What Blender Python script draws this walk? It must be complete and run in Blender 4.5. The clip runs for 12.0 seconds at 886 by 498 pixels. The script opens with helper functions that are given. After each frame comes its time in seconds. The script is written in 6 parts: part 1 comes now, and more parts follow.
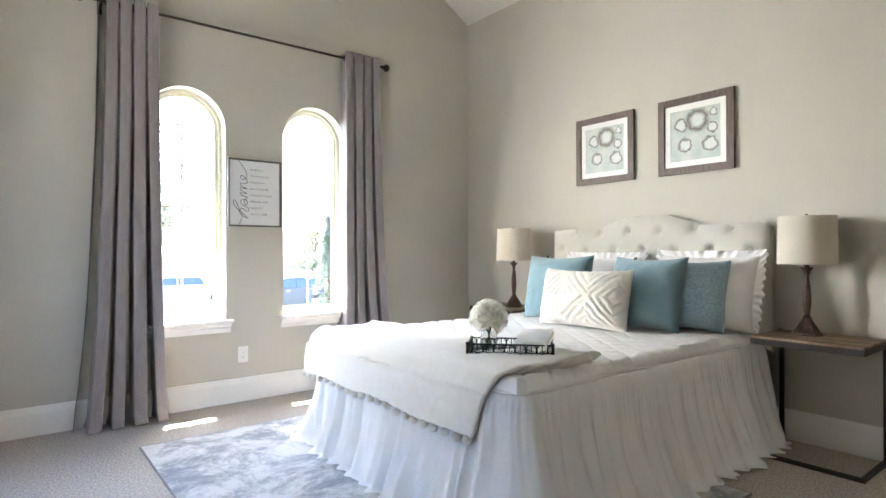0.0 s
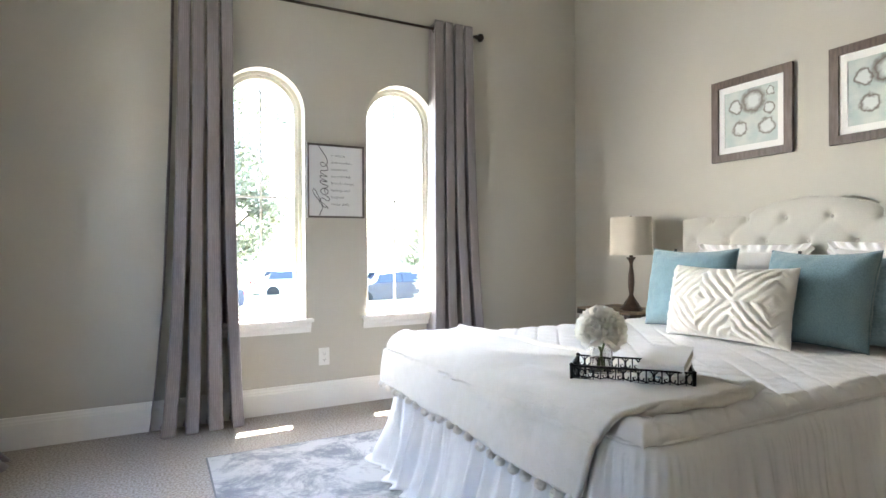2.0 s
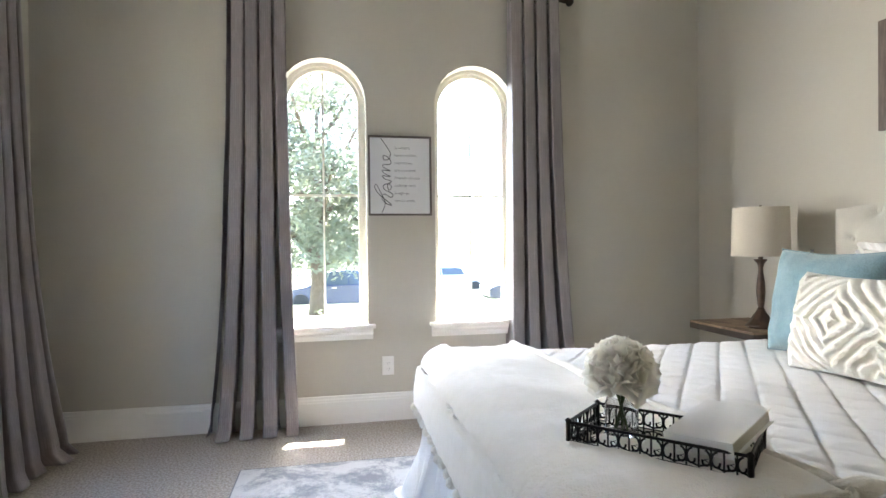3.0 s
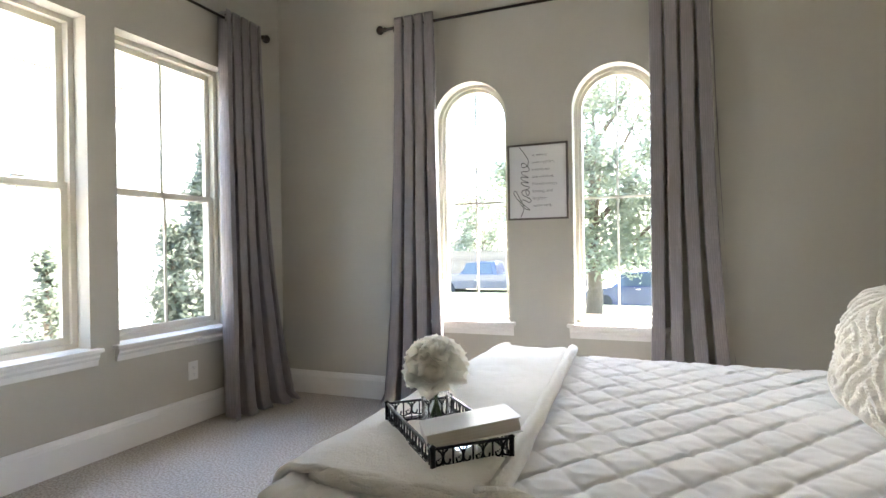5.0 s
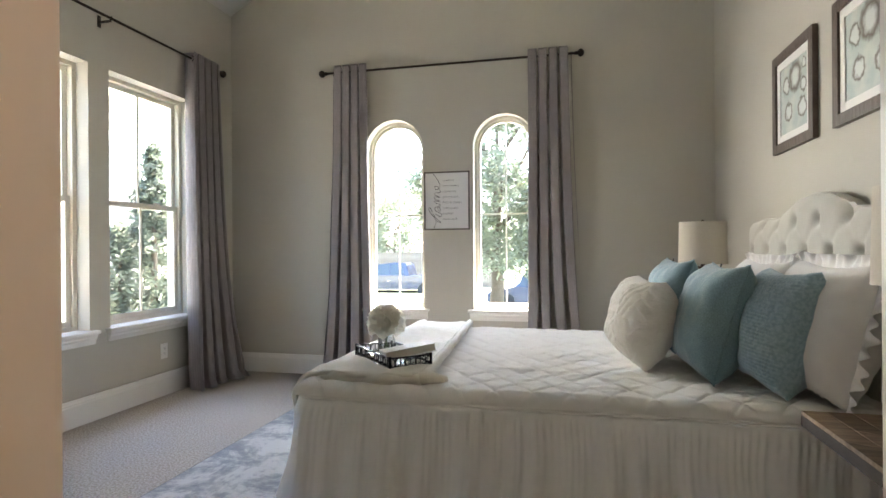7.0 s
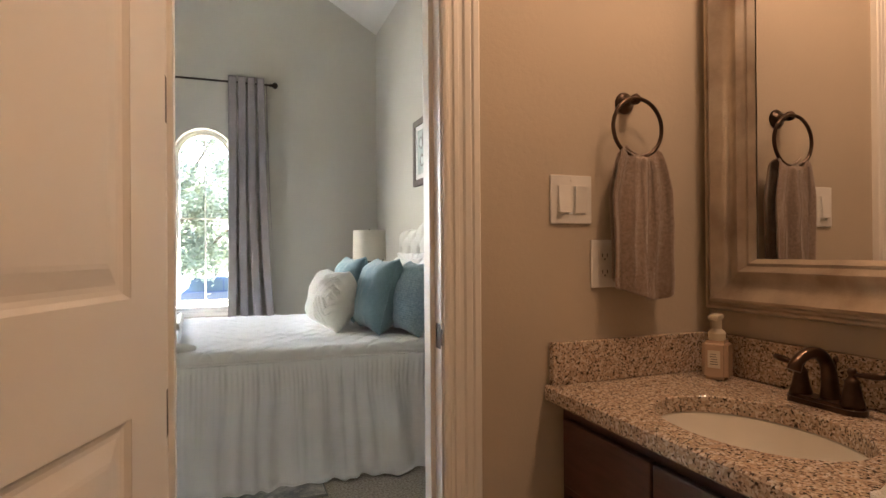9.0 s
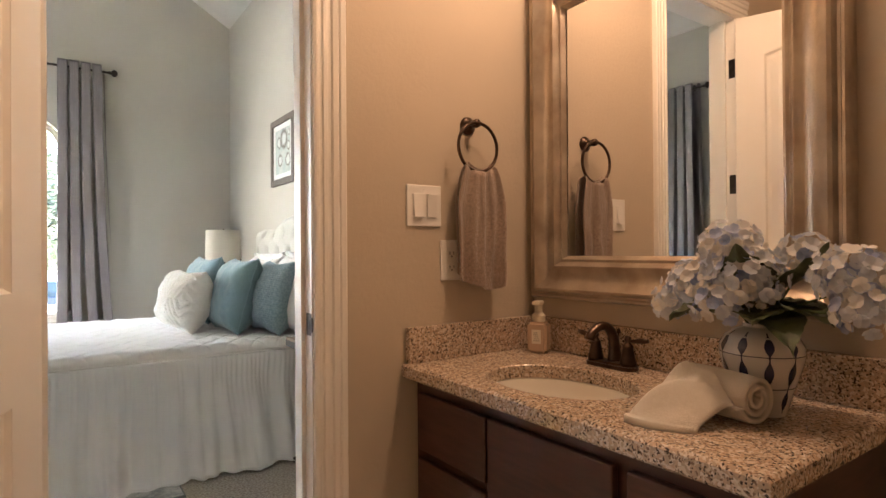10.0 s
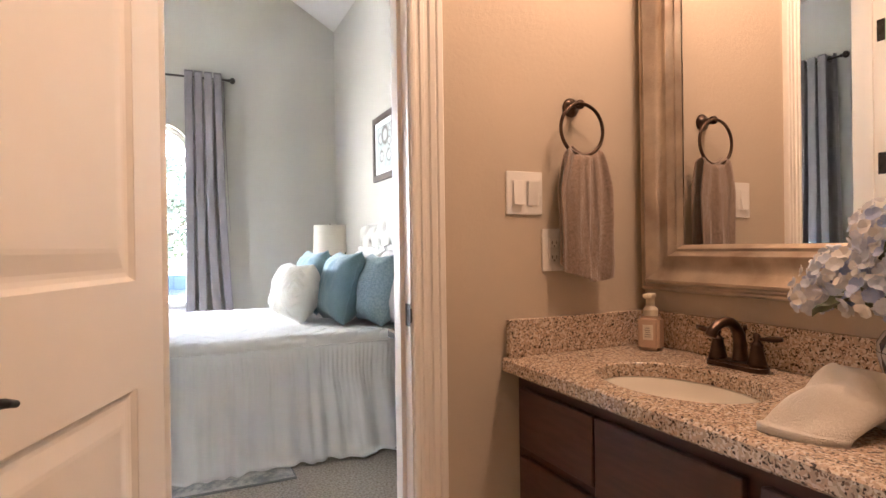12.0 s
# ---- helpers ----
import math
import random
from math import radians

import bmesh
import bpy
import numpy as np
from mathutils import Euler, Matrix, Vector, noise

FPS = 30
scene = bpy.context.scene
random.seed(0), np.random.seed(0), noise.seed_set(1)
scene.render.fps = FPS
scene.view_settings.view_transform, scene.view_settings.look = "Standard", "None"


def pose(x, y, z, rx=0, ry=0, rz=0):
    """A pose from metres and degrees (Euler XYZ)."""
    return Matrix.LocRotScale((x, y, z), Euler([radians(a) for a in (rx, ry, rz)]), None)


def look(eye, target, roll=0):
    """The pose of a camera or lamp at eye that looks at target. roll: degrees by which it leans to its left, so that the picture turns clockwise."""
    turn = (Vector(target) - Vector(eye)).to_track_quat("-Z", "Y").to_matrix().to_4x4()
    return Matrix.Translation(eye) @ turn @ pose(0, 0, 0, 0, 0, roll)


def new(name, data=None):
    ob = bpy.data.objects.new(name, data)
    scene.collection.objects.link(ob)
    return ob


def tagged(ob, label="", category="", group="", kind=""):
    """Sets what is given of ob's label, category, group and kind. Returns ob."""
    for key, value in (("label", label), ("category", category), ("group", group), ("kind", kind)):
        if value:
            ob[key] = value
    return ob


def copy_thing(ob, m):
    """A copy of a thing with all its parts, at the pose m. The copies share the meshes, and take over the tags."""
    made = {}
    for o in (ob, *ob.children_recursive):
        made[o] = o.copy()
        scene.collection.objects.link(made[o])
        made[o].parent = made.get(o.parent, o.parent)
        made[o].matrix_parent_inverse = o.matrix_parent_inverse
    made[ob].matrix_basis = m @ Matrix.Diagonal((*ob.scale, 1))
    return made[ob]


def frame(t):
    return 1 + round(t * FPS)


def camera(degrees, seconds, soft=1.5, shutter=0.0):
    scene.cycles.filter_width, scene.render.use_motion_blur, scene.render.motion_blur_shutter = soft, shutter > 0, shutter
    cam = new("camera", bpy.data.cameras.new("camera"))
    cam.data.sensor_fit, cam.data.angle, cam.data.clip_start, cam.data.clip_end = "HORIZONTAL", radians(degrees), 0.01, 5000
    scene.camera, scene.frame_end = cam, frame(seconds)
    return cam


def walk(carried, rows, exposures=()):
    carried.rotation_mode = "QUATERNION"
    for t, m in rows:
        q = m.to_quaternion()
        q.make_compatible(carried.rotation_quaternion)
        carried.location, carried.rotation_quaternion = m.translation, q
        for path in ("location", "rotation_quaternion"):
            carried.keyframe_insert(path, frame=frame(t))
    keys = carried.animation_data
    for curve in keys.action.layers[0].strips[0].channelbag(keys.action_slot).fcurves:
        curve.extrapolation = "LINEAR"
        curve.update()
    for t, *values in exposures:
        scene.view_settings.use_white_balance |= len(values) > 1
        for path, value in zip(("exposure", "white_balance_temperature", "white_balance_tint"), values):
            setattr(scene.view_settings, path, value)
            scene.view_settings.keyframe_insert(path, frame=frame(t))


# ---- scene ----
cam = camera(77.0, 12.0)
PATH = [
    (0, (-3.601, -4.163, 1.1), (-2.363, -2.593, 1.109), -0.2),
    (0.5, (-3.596, -4.159, 1.103), (-2.326, -2.614, 1.109), -0.2),
    (1, (-3.552, -4.097, 1.096), (-2.276, -2.557, 1.102), -0.2),
    (1.5, (-3.436, -3.934, 1.08), (-2.229, -2.34, 1.084), -0.3),
    (2, (-3.226, -3.751, 1.088), (-2.309, -1.973, 1.08), -0.3),
    (2.5, (-2.938, -3.561, 1.106), (-2.316, -1.66, 1.089), -0.4),
    (4.5, (-1.427, -3.48, 1.105), (-1.825, -1.52, 1.094), -1.0),
    (5, (-1.323, -3.643, 1.11), (-2.078, -1.791, 1.108), -0.9),
    (5.5, (-1.309, -3.825, 1.091), (-2.168, -2.02, 1.094), -0.8),
    (6, (-1.26, -4.082, 1.088), (-2.117, -2.275, 1.088), -0.7),
    (6.5, (-1.146, -4.375, 1.109), (-1.936, -2.537, 1.111), -0.6),
    (7, (-1.085, -4.669, 1.127), (-1.535, -2.72, 1.127), -0.4),
    (7.2, (-1.095, -4.777, 1.1), (-1.369, -2.796, 1.119), -0.5),
    (8.8, (-1.303, -5.558, 1.109), (-0.78, -3.627, 1.114), -0.3),
    (9, (-1.343, -5.602, 1.106), (-0.652, -3.726, 1.113), -0.4),
    (9.5, (-1.414, -5.7, 1.102), (-0.431, -3.958, 1.112), -0.2),
    (10, (-1.451, -5.774, 1.098), (-0.304, -4.135, 1.106), -0.4),
    (10.5, (-1.457, -5.796, 1.089), (-0.223, -4.223, 1.095), -0.4),
    (11, (-1.45, -5.784, 1.085), (-0.184, -4.236, 1.089), -0.4),
    (11.5, (-1.439, -5.752, 1.08), (-0.226, -4.162, 1.077), -0.5),
    (12, (-1.424, -5.729, 1.085), (-0.587, -3.913, 1.077), -0.8),
]
EXPOSE = 5.42
walk(cam, [(t, look(eye, target, roll)) for t, eye, target, roll in PATH],
     exposures=[(t, EXPOSE + stops, kelvin, 10 if t < 11.5 else 14) for t, stops, kelvin in ((0, -0.22, 6400), (1.5, -0.34, 6400), (2.5, -0.56, 6500), (4.5, -0.6, 6600), (6.5, -0.76, 6800), (7.2, -0.7, 6750), (9, -0.32, 6500), (10.5, 0.17, 6500), (11.2, 0.33, 6450), (12, 0.5, 6000))])

# ---- world, sun, lamps ----
BULB = 0.45
SUN_WAY = (0.25, 1.0, 2.42)          # towards the sun
SUN_EL = math.degrees(math.atan2(SUN_WAY[2], math.hypot(SUN_WAY[0], SUN_WAY[1])))
SUN_AZ = math.degrees(math.atan2(SUN_WAY[0], SUN_WAY[1]))
world = bpy.data.worlds.new("world")
scene.world = world
world.use_nodes = True
wn = world.node_tree
sky = wn.nodes.new("ShaderNodeTexSky")
sky.sky_type = "NISHITA"
sky.sun_disc = False
sky.sun_elevation, sky.sun_rotation = radians(SUN_EL), radians(SUN_AZ)
wn.nodes["Background"].inputs["Strength"].default_value = 0.15
wn.links.new(sky.outputs[0], wn.nodes["Background"].inputs[0])


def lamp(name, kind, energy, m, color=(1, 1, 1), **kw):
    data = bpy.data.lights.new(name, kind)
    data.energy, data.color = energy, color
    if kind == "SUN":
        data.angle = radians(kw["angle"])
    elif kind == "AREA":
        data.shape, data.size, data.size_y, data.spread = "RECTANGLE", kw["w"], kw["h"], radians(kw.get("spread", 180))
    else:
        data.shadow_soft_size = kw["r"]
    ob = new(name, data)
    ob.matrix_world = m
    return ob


lamp("sun", "SUN", 4.0, look(SUN_WAY, (0, 0, 0)), (1, 0.95, 0.87), angle=0.5)
# fill strips added in the reveals behind the curtains, standing in for more sky light
FILL_TINT = (1.0, 0.975, 0.94)
lamp("window_daylight", "AREA", 1.0, look((-2.845, 0.05, 1.35), (-0.3, -2.6, 1.2)), FILL_TINT, w=0.07, h=1.35, spread=85)
lamp("window_daylight", "AREA", 0.15, look((-1.385, 0.05, 1.35), (-3.4, -2.4, 0.9)), FILL_TINT, w=0.07, h=1.35, spread=85)
lamp("window_daylight", "AREA", 2.3, look((-4.255, -2.44, 1.5), (0.0, -2.3, 1.35)), FILL_TINT, w=0.08, h=1.6, spread=85)
# the vanity light over the mirror
lamp("vanity_bulb", "POINT", BULB, pose(-0.38, -4.92, 2.35), (1.0, 0.635, 0.405), r=0.09)
lamp("vanity_bulb", "POINT", BULB, pose(-0.38, -5.22, 2.35), (1.0, 0.635, 0.405), r=0.09)


# ---- helpers of this place ----
def rgb(r, g, b):
    return (r, g, b, 1)


def mat(name, color, rough=0.6, metal=0.0, color2=None, scale=8.0, detail=6.0, bump=0.0, bump_scale=None, stretch=(1, 1, 1),
        fine=0.0, fine_scale=300.0, spec=None, coat=0.0, sheen=0.0, emit=None):
    m = bpy.data.materials.new(name)
    m.use_nodes = True
    nt = m.node_tree
    b = nt.nodes["Principled BSDF"]
    b.inputs["Roughness"].default_value, b.inputs["Metallic"].default_value = rough, metal
    b.inputs["Base Color"].default_value = rgb(*color)
    if spec is not None:
        b.inputs["Specular IOR Level"].default_value = spec
    b.inputs["Coat Weight"].default_value = coat
    b.inputs["Sheen Weight"].default_value = sheen
    tc = nt.nodes.new("ShaderNodeTexCoord")
    mp = nt.nodes.new("ShaderNodeMapping")
    mp.inputs["Scale"].default_value = stretch
    nt.links.new(tc.outputs["Object"], mp.inputs[0])
    if color2:
        n = nt.nodes.new("ShaderNodeTexNoise")
        n.inputs["Scale"].default_value, n.inputs["Detail"].default_value = scale, detail
        nt.links.new(mp.outputs[0], n.inputs["Vector"])
        ramp = nt.nodes.new("ShaderNodeValToRGB")
        ramp.color_ramp.elements[0].position, ramp.color_ramp.elements[1].position = 0.35, 0.65
        ramp.color_ramp.elements[0].color, ramp.color_ramp.elements[1].color = rgb(*color), rgb(*color2)
        nt.links.new(n.outputs[0], ramp.inputs[0])
        nt.links.new(ramp.outputs[0], b.inputs["Base Color"])
    if bump or fine:
        prev = None
        for strength, sc in ((bump, bump_scale or scale), (fine, fine_scale)):
            if not strength:
                continue
            n = nt.nodes.new("ShaderNodeTexNoise")
            n.inputs["Scale"].default_value, n.inputs["Detail"].default_value = sc, 4
            nt.links.new(mp.outputs[0], n.inputs["Vector"])
            bp = nt.nodes.new("ShaderNodeBump")
            bp.inputs["Strength"].default_value, bp.inputs["Distance"].default_value = strength, 0.004
            nt.links.new(n.outputs[0], bp.inputs["Height"])
            if prev:
                nt.links.new(prev.outputs[0], bp.inputs["Normal"])
            prev = bp
        nt.links.new(prev.outputs[0], b.inputs["Normal"])
    if emit:
        b.inputs["Emission Color"].default_value = rgb(*emit[0])
        b.inputs["Emission Strength"].default_value = emit[1]
    return m


def let_through(m, share=0.4):
    """Thin petals and leaves pass some light."""
    nt = m.node_tree
    b = nt.nodes["Principled BSDF"]
    out = nt.nodes["Material Output"]
    tr, mx = nt.nodes.new("ShaderNodeBsdfTranslucent"), nt.nodes.new("ShaderNodeMixShader")
    if b.inputs["Base Color"].links:
        nt.links.new(b.inputs["Base Color"].links[0].from_socket, tr.inputs["Color"])
    else:
        tr.inputs["Color"].default_value = b.inputs["Base Color"].default_value
    mx.inputs[0].default_value = share
    nt.links.new(b.outputs[0], mx.inputs[1])
    nt.links.new(tr.outputs[0], mx.inputs[2])
    nt.links.new(mx.outputs[0], out.inputs["Surface"])
    return m


def part(name, bm, material, parent=None, label="", smooth=False, m=None):
    me = bpy.data.meshes.new(name)
    bmesh.ops.recalc_face_normals(bm, faces=bm.faces)
    bm.to_mesh(me)
    bm.free()
    for mt in (material if isinstance(material, (list, tuple)) else [material]):
        me.materials.append(mt)
    if smooth:
        me.shade_smooth()
        if smooth is not True:
            me.set_sharp_from_angle(angle=radians(smooth))
    ob = new(name, me)
    if m is not None:
        ob.matrix_basis = m
    if parent:
        ob.parent = parent
    return tagged(ob, label)


def thing(name, label, category, m=None, group="", kind=""):
    ob = new(name)
    ob.empty_display_size = 0.1
    ob.matrix_basis = m if m is not None else Matrix()
    return tagged(ob, label, category, group, kind)


def structure(name, bm, material, label="", smooth=False):
    return tagged(part(name, bm, material, None, label, smooth), kind="structure")


def box(bm, x0, x1, y0, y1, z0, z1, bevel=0.0, seg=2):
    vs = [bm.verts.new((x, y, z)) for x in (x0, x1) for y in (y0, y1) for z in (z0, z1)]
    fs = [bm.faces.new([vs[i] for i in q]) for q in ((0, 1, 3, 2), (4, 6, 7, 5), (0, 4, 5, 1), (2, 3, 7, 6), (0, 2, 6, 4), (1, 5, 7, 3))]
    if bevel:
        es = {e for f in fs for e in f.edges}
        bmesh.ops.bevel(bm, geom=list(es), offset=bevel, segments=seg, profile=0.5, affect="EDGES")
    return bm


def boxes(*rows, bevel=0.0):
    bm = bmesh.new()
    for r in rows:
        box(bm, *r, bevel=bevel)
    return bm


def prism(bm, pts, axis, a, b):
    """A polygon in the plane across axis, pushed from a to b along it."""
    def at(p, s):
        return (s, p[0], p[1]) if axis == "x" else (p[0], s, p[1]) if axis == "y" else (p[0], p[1], s)
    va, vb = [bm.verts.new(at(p, a)) for p in pts], [bm.verts.new(at(p, b)) for p in pts]
    bm.faces.new(va)
    bm.faces.new(vb[::-1])
    for i in range(len(pts)):
        j = (i + 1) % len(pts)
        bm.faces.new((va[i], vb[i], vb[j], va[j]))
    return bm


def lathe(profile, seg=24, cx=0.0, cy=0.0, bm=None):
    """A turned shape: (radius, height) from bottom to top."""
    bm = bm or bmesh.new()
    rings = []
    for r, z in profile:
        if r < 1e-5:
            rings.append([bm.verts.new((cx, cy, z))])
        else:
            rings.append([bm.verts.new((cx + r * math.cos(2 * math.pi * i / seg), cy + r * math.sin(2 * math.pi * i / seg), z)) for i in range(seg)])
    for a, b in zip(rings, rings[1:]):
        for i in range(seg):
            j = (i + 1) % seg
            if len(a) == 1 and len(b) == 1:
                continue
            if len(a) == 1:
                bm.faces.new((a[0], b[j], b[i]))
            elif len(b) == 1:
                bm.faces.new((a[i], a[j], b[0]))
            else:
                bm.faces.new((a[i], a[j], b[j], b[i]))
    for ring in (rings[0], rings[-1]):
        if len(ring) > 1:
            bm.faces.new(ring)
    return bm


def tube(points, r, seg=10, closed=False, bm=None, taper=None):
    """A round bar along points."""
    bm = bm or bmesh.new()
    pts = [Vector(p) for p in points]
    n = len(pts)
    rings, up = [], None
    for i, p in enumerate(pts):
        d = (pts[(i + 1) % n] - pts[i - 1]) if closed else (pts[min(i + 1, n - 1)] - pts[max(i - 1, 0)])
        d.normalize()
        if up is None:
            up = Vector((0, 0, 1)) if abs(d.z) < 0.9 else Vector((1, 0, 0))
        side = d.cross(up).normalized()
        up = side.cross(d).normalized()
        rr = taper[i] if taper else r
        rings.append([bm.verts.new(p + rr * (math.cos(2 * math.pi * k / seg) * side + math.sin(2 * math.pi * k / seg) * up)) for k in range(seg)])
    for i in range(n if closed else n - 1):
        a, b = rings[i], rings[(i + 1) % n]
        for k in range(seg):
            j = (k + 1) % seg
            bm.faces.new((a[k], a[j], b[j], b[k]))
    if not closed:
        bm.faces.new(rings[0])
        bm.faces.new(rings[-1][::-1])
    return bm


def grid(nu, nv, f, thick=0.0, bm=None):
    """A sheet of (nu+1) x (nv+1) points f(u, v), u and v from 0 to 1; with thick it gets a back."""
    bm = bm or bmesh.new()
    vs = [[bm.verts.new(f(i / nu, j / nv)) for j in range(nv + 1)] for i in range(nu + 1)]
    fs = [bm.faces.new((vs[i][j], vs[i + 1][j], vs[i + 1][j + 1], vs[i][j + 1])) for i in range(nu) for j in range(nv)]
    if thick:
        bmesh.ops.recalc_face_normals(bm, faces=bm.faces)
        bmesh.ops.solidify(bm, geom=fs, thickness=thick)
    return bm


# ---- materials ----
wall_paint = mat("wall_paint", (0.480, 0.454, 0.390), 0.85, color2=(0.510, 0.484, 0.418), scale=1.2, bump=0.25, bump_scale=90, fine=0.1, fine_scale=400)
bath_paint = mat("bath_paint", (0.50, 0.43, 0.34), 0.8, color2=(0.53, 0.455, 0.36), scale=1.5, bump=0.22, bump_scale=70, fine=0.15, fine_scale=300)
ceiling_paint = mat("ceiling_paint", (0.62, 0.59, 0.54), 0.9, color2=(0.65, 0.62, 0.57), scale=2, bump=0.2, bump_scale=120)
trim_white = mat("trim_white", (0.78, 0.76, 0.72), 0.42, color2=(0.80, 0.785, 0.745), scale=3, fine=0.04, fine_scale=200)
carpet_mat = mat("carpet", (0.31, 0.27, 0.225), 1.0, color2=(0.59, 0.54, 0.475), scale=95, detail=12, bump=0.7, bump_scale=90, fine=0.9, fine_scale=260)
glass_mat = bpy.data.materials.new("window_glass")
glass_mat.use_nodes = True
_b = glass_mat.node_tree.nodes["Principled BSDF"]
_b.inputs["Transmission Weight"].default_value, _b.inputs["Roughness"].default_value, _b.inputs["IOR"].default_value = 1.0, 0.0, 1.02

# ---- room ----
XL, YD, YB = -4.2, -4.32, -4.44       # left wall, door wall's two faces
ZC, RISE, XR = 3.33, 0.6, -2.1         # eaves height, slope of the vault, ridge
BX, BY = -0.15, -7.2                   # mirror wall, far end of the bathroom
T = 0.24
ZR = ZC + RISE * 2.1


def arch(cx, w, z0, ztop, n=20, inset=0.0):
    r = w / 2 - inset
    zs = ztop - w / 2
    return [(cx - r, z0 + inset)] + [(cx - r * math.cos(math.pi * i / n), zs + r * math.sin(math.pi * i / n)) for i in range(n + 1)] + [(cx + r, z0 + inset)]


AW, AZ0, AZ1 = 0.53, 0.61, 2.262
ARCHES = (-2.597, -1.632)


def arched_wall():
    bm = bmesh.new()
    xs = [XL - T] + [v for cx in ARCHES for v in (cx - AW / 2, cx + AW / 2)] + [T]
    top = lambda x: ZC + RISE * (2.1 - abs(min(max(x, XL), 0) - XR)) + 0.1
    for a, b in zip(xs[::2], xs[1::2]):
        pts = [(a, -0.1), (b, -0.1), (b, top(b))] + ([(XR, top(XR))] if a < XR < b else []) + [(a, top(a))]
        prism(bm, pts, "y", 0, T)
    for cx in ARCHES:
        a, b = cx - AW / 2, cx + AW / 2
        prism(bm, [(a, -0.1), (b, -0.1), (b, AZ0), (a, AZ0)], "y", 0, T)
        n, zs, r = 20, AZ1 - AW / 2, AW / 2
        for i in range(n):
            p = [(cx - r * math.cos(math.pi * k / n), zs + r * math.sin(math.pi * k / n)) for k in (i, i + 1)]
            prism(bm, [p[0], p[1], (p[1][0], top(p[1][0])), (p[0][0], top(p[0][0]))], "y", 0, T)
    bmesh.ops.remove_doubles(bm, verts=bm.verts, dist=1e-5)
    return bm


structure("wall_north", arched_wall(), wall_paint)
W1, W2, WZ0, WZ1 = (-2.47, -1.60), (-1.43, -0.575), 0.60, 2.385
structure("wall_west", boxes(
    (XL - T, XL, YD - 0.2, W1[0], -0.1, ZC + 0.1), (XL - T, XL, W1[1], W2[0], -0.1, ZC + 0.1), (XL - T, XL, W2[1], 0, -0.1, ZC + 0.1),
    (XL - T, XL, W1[0], W1[1], -0.1, WZ0), (XL - T, XL, W1[0], W1[1], WZ1, ZC + 0.1),
    (XL - T, XL, W2[0], W2[1], -0.1, WZ0), (XL - T, XL, W2[0], W2[1], WZ1, ZC + 0.1)), wall_paint)
structure("wall_east", boxes((0, T, YD, 0, -0.1, ZC + 0.1)), wall_paint)
DX0, DX1, DZ = -1.472, -0.92, 2.17      # door opening
wall = bmesh.new()
for a, b, z in ((XL - T, DX0 - 0.02, -0.1), (DX1 + 0.02, T, -0.1), (DX0 - 0.02, DX1 + 0.02, DZ + 0.02)):
    prism(wall, [(a, z), (b, z), (b, 4.7), (a, 4.7)], "y", YB + 0.01, YD)
structure("wall_south", wall, wall_paint)
structure("floor", boxes((XL - T, T, YD - 0.06, T, -0.1, 0)), carpet_mat)
ceil = bmesh.new()
prism(ceil, [(-T * 0, ZC), (XR, ZR), (XL, ZC), (XL, ZC + 0.1), (XR, ZR + 0.1), (0, ZC + 0.1)], "y", YD, 0)
structure("ceiling", ceil, ceiling_paint)
# bathroom shell
BC = 2.9
structure("bath_wall_north", boxes((-2.4, DX0 - 0.02, YB, YB + 0.01, 0, BC), (DX1 + 0.02, BX, YB, YB + 0.01, 0, BC), (DX0 - 0.02, DX1 + 0.02, YB, YB + 0.01, DZ + 0.02, BC)), bath_paint)
structure("bath_wall_east", boxes((BX, BX + 0.12, BY, YB, -0.1, BC)), bath_paint)
structure("bath_wall_west", boxes((-2.4, -2.28, BY, YB, -0.1, BC)), bath_paint)
structure("bath_wall_south", boxes((-2.4, BX + 0.12, BY - 0.12, BY, -0.1, BC)), bath_paint)
structure("bath_ceiling", boxes((-2.4, BX + 0.12, BY, YB, BC, BC + 0.1)), ceiling_paint)
structure("bath_floor", boxes((-2.4, BX + 0.12, BY, YD - 0.06, -0.1, 0)), trim_white)
lawn = bmesh.new()
STREET = -1.5                          # the lawn falls to the street
prism(lawn, [(-1500, -0.5), (-1500, -0.35), (8, -0.35), (17.5, STREET), (1500, STREET), (1500, -2)], "x", -1500, 1500)
structure("ground", lawn, mat("lawn", (0.09, 0.10, 0.06), 1, color2=(0.15, 0.155, 0.095), scale=3))

# ---- trim ----
def moulding(length, prof, m, name="baseboard", label=""):
    bm = bmesh.new()
    prism(bm, prof, "x", 0, length)
    ob = structure(name, bm, trim_white, label)
    ob.matrix_basis = m
    return ob


BASE = [(0, 0.0), (-0.016, 0.0), (-0.016, 0.135), (-0.013, 0.142), (-0.013, 0.150), (-0.009, 0.158), (-0.007, 0.172), (0, 0.175)]
moulding(-XL, BASE, pose(XL, 0, 0))
moulding(-YD, BASE, pose(0, 0, 0, 0, 0, -90))
moulding(-YD, BASE, pose(XL, YD, 0, 0, 0, 90))
moulding(-XL + DX0 - 0.08, BASE, pose(DX0 - 0.08, YD, 0, 0, 0, 180))
moulding(-DX1 - 0.08, BASE, pose(0, YD, 0, 0, 0, 180))


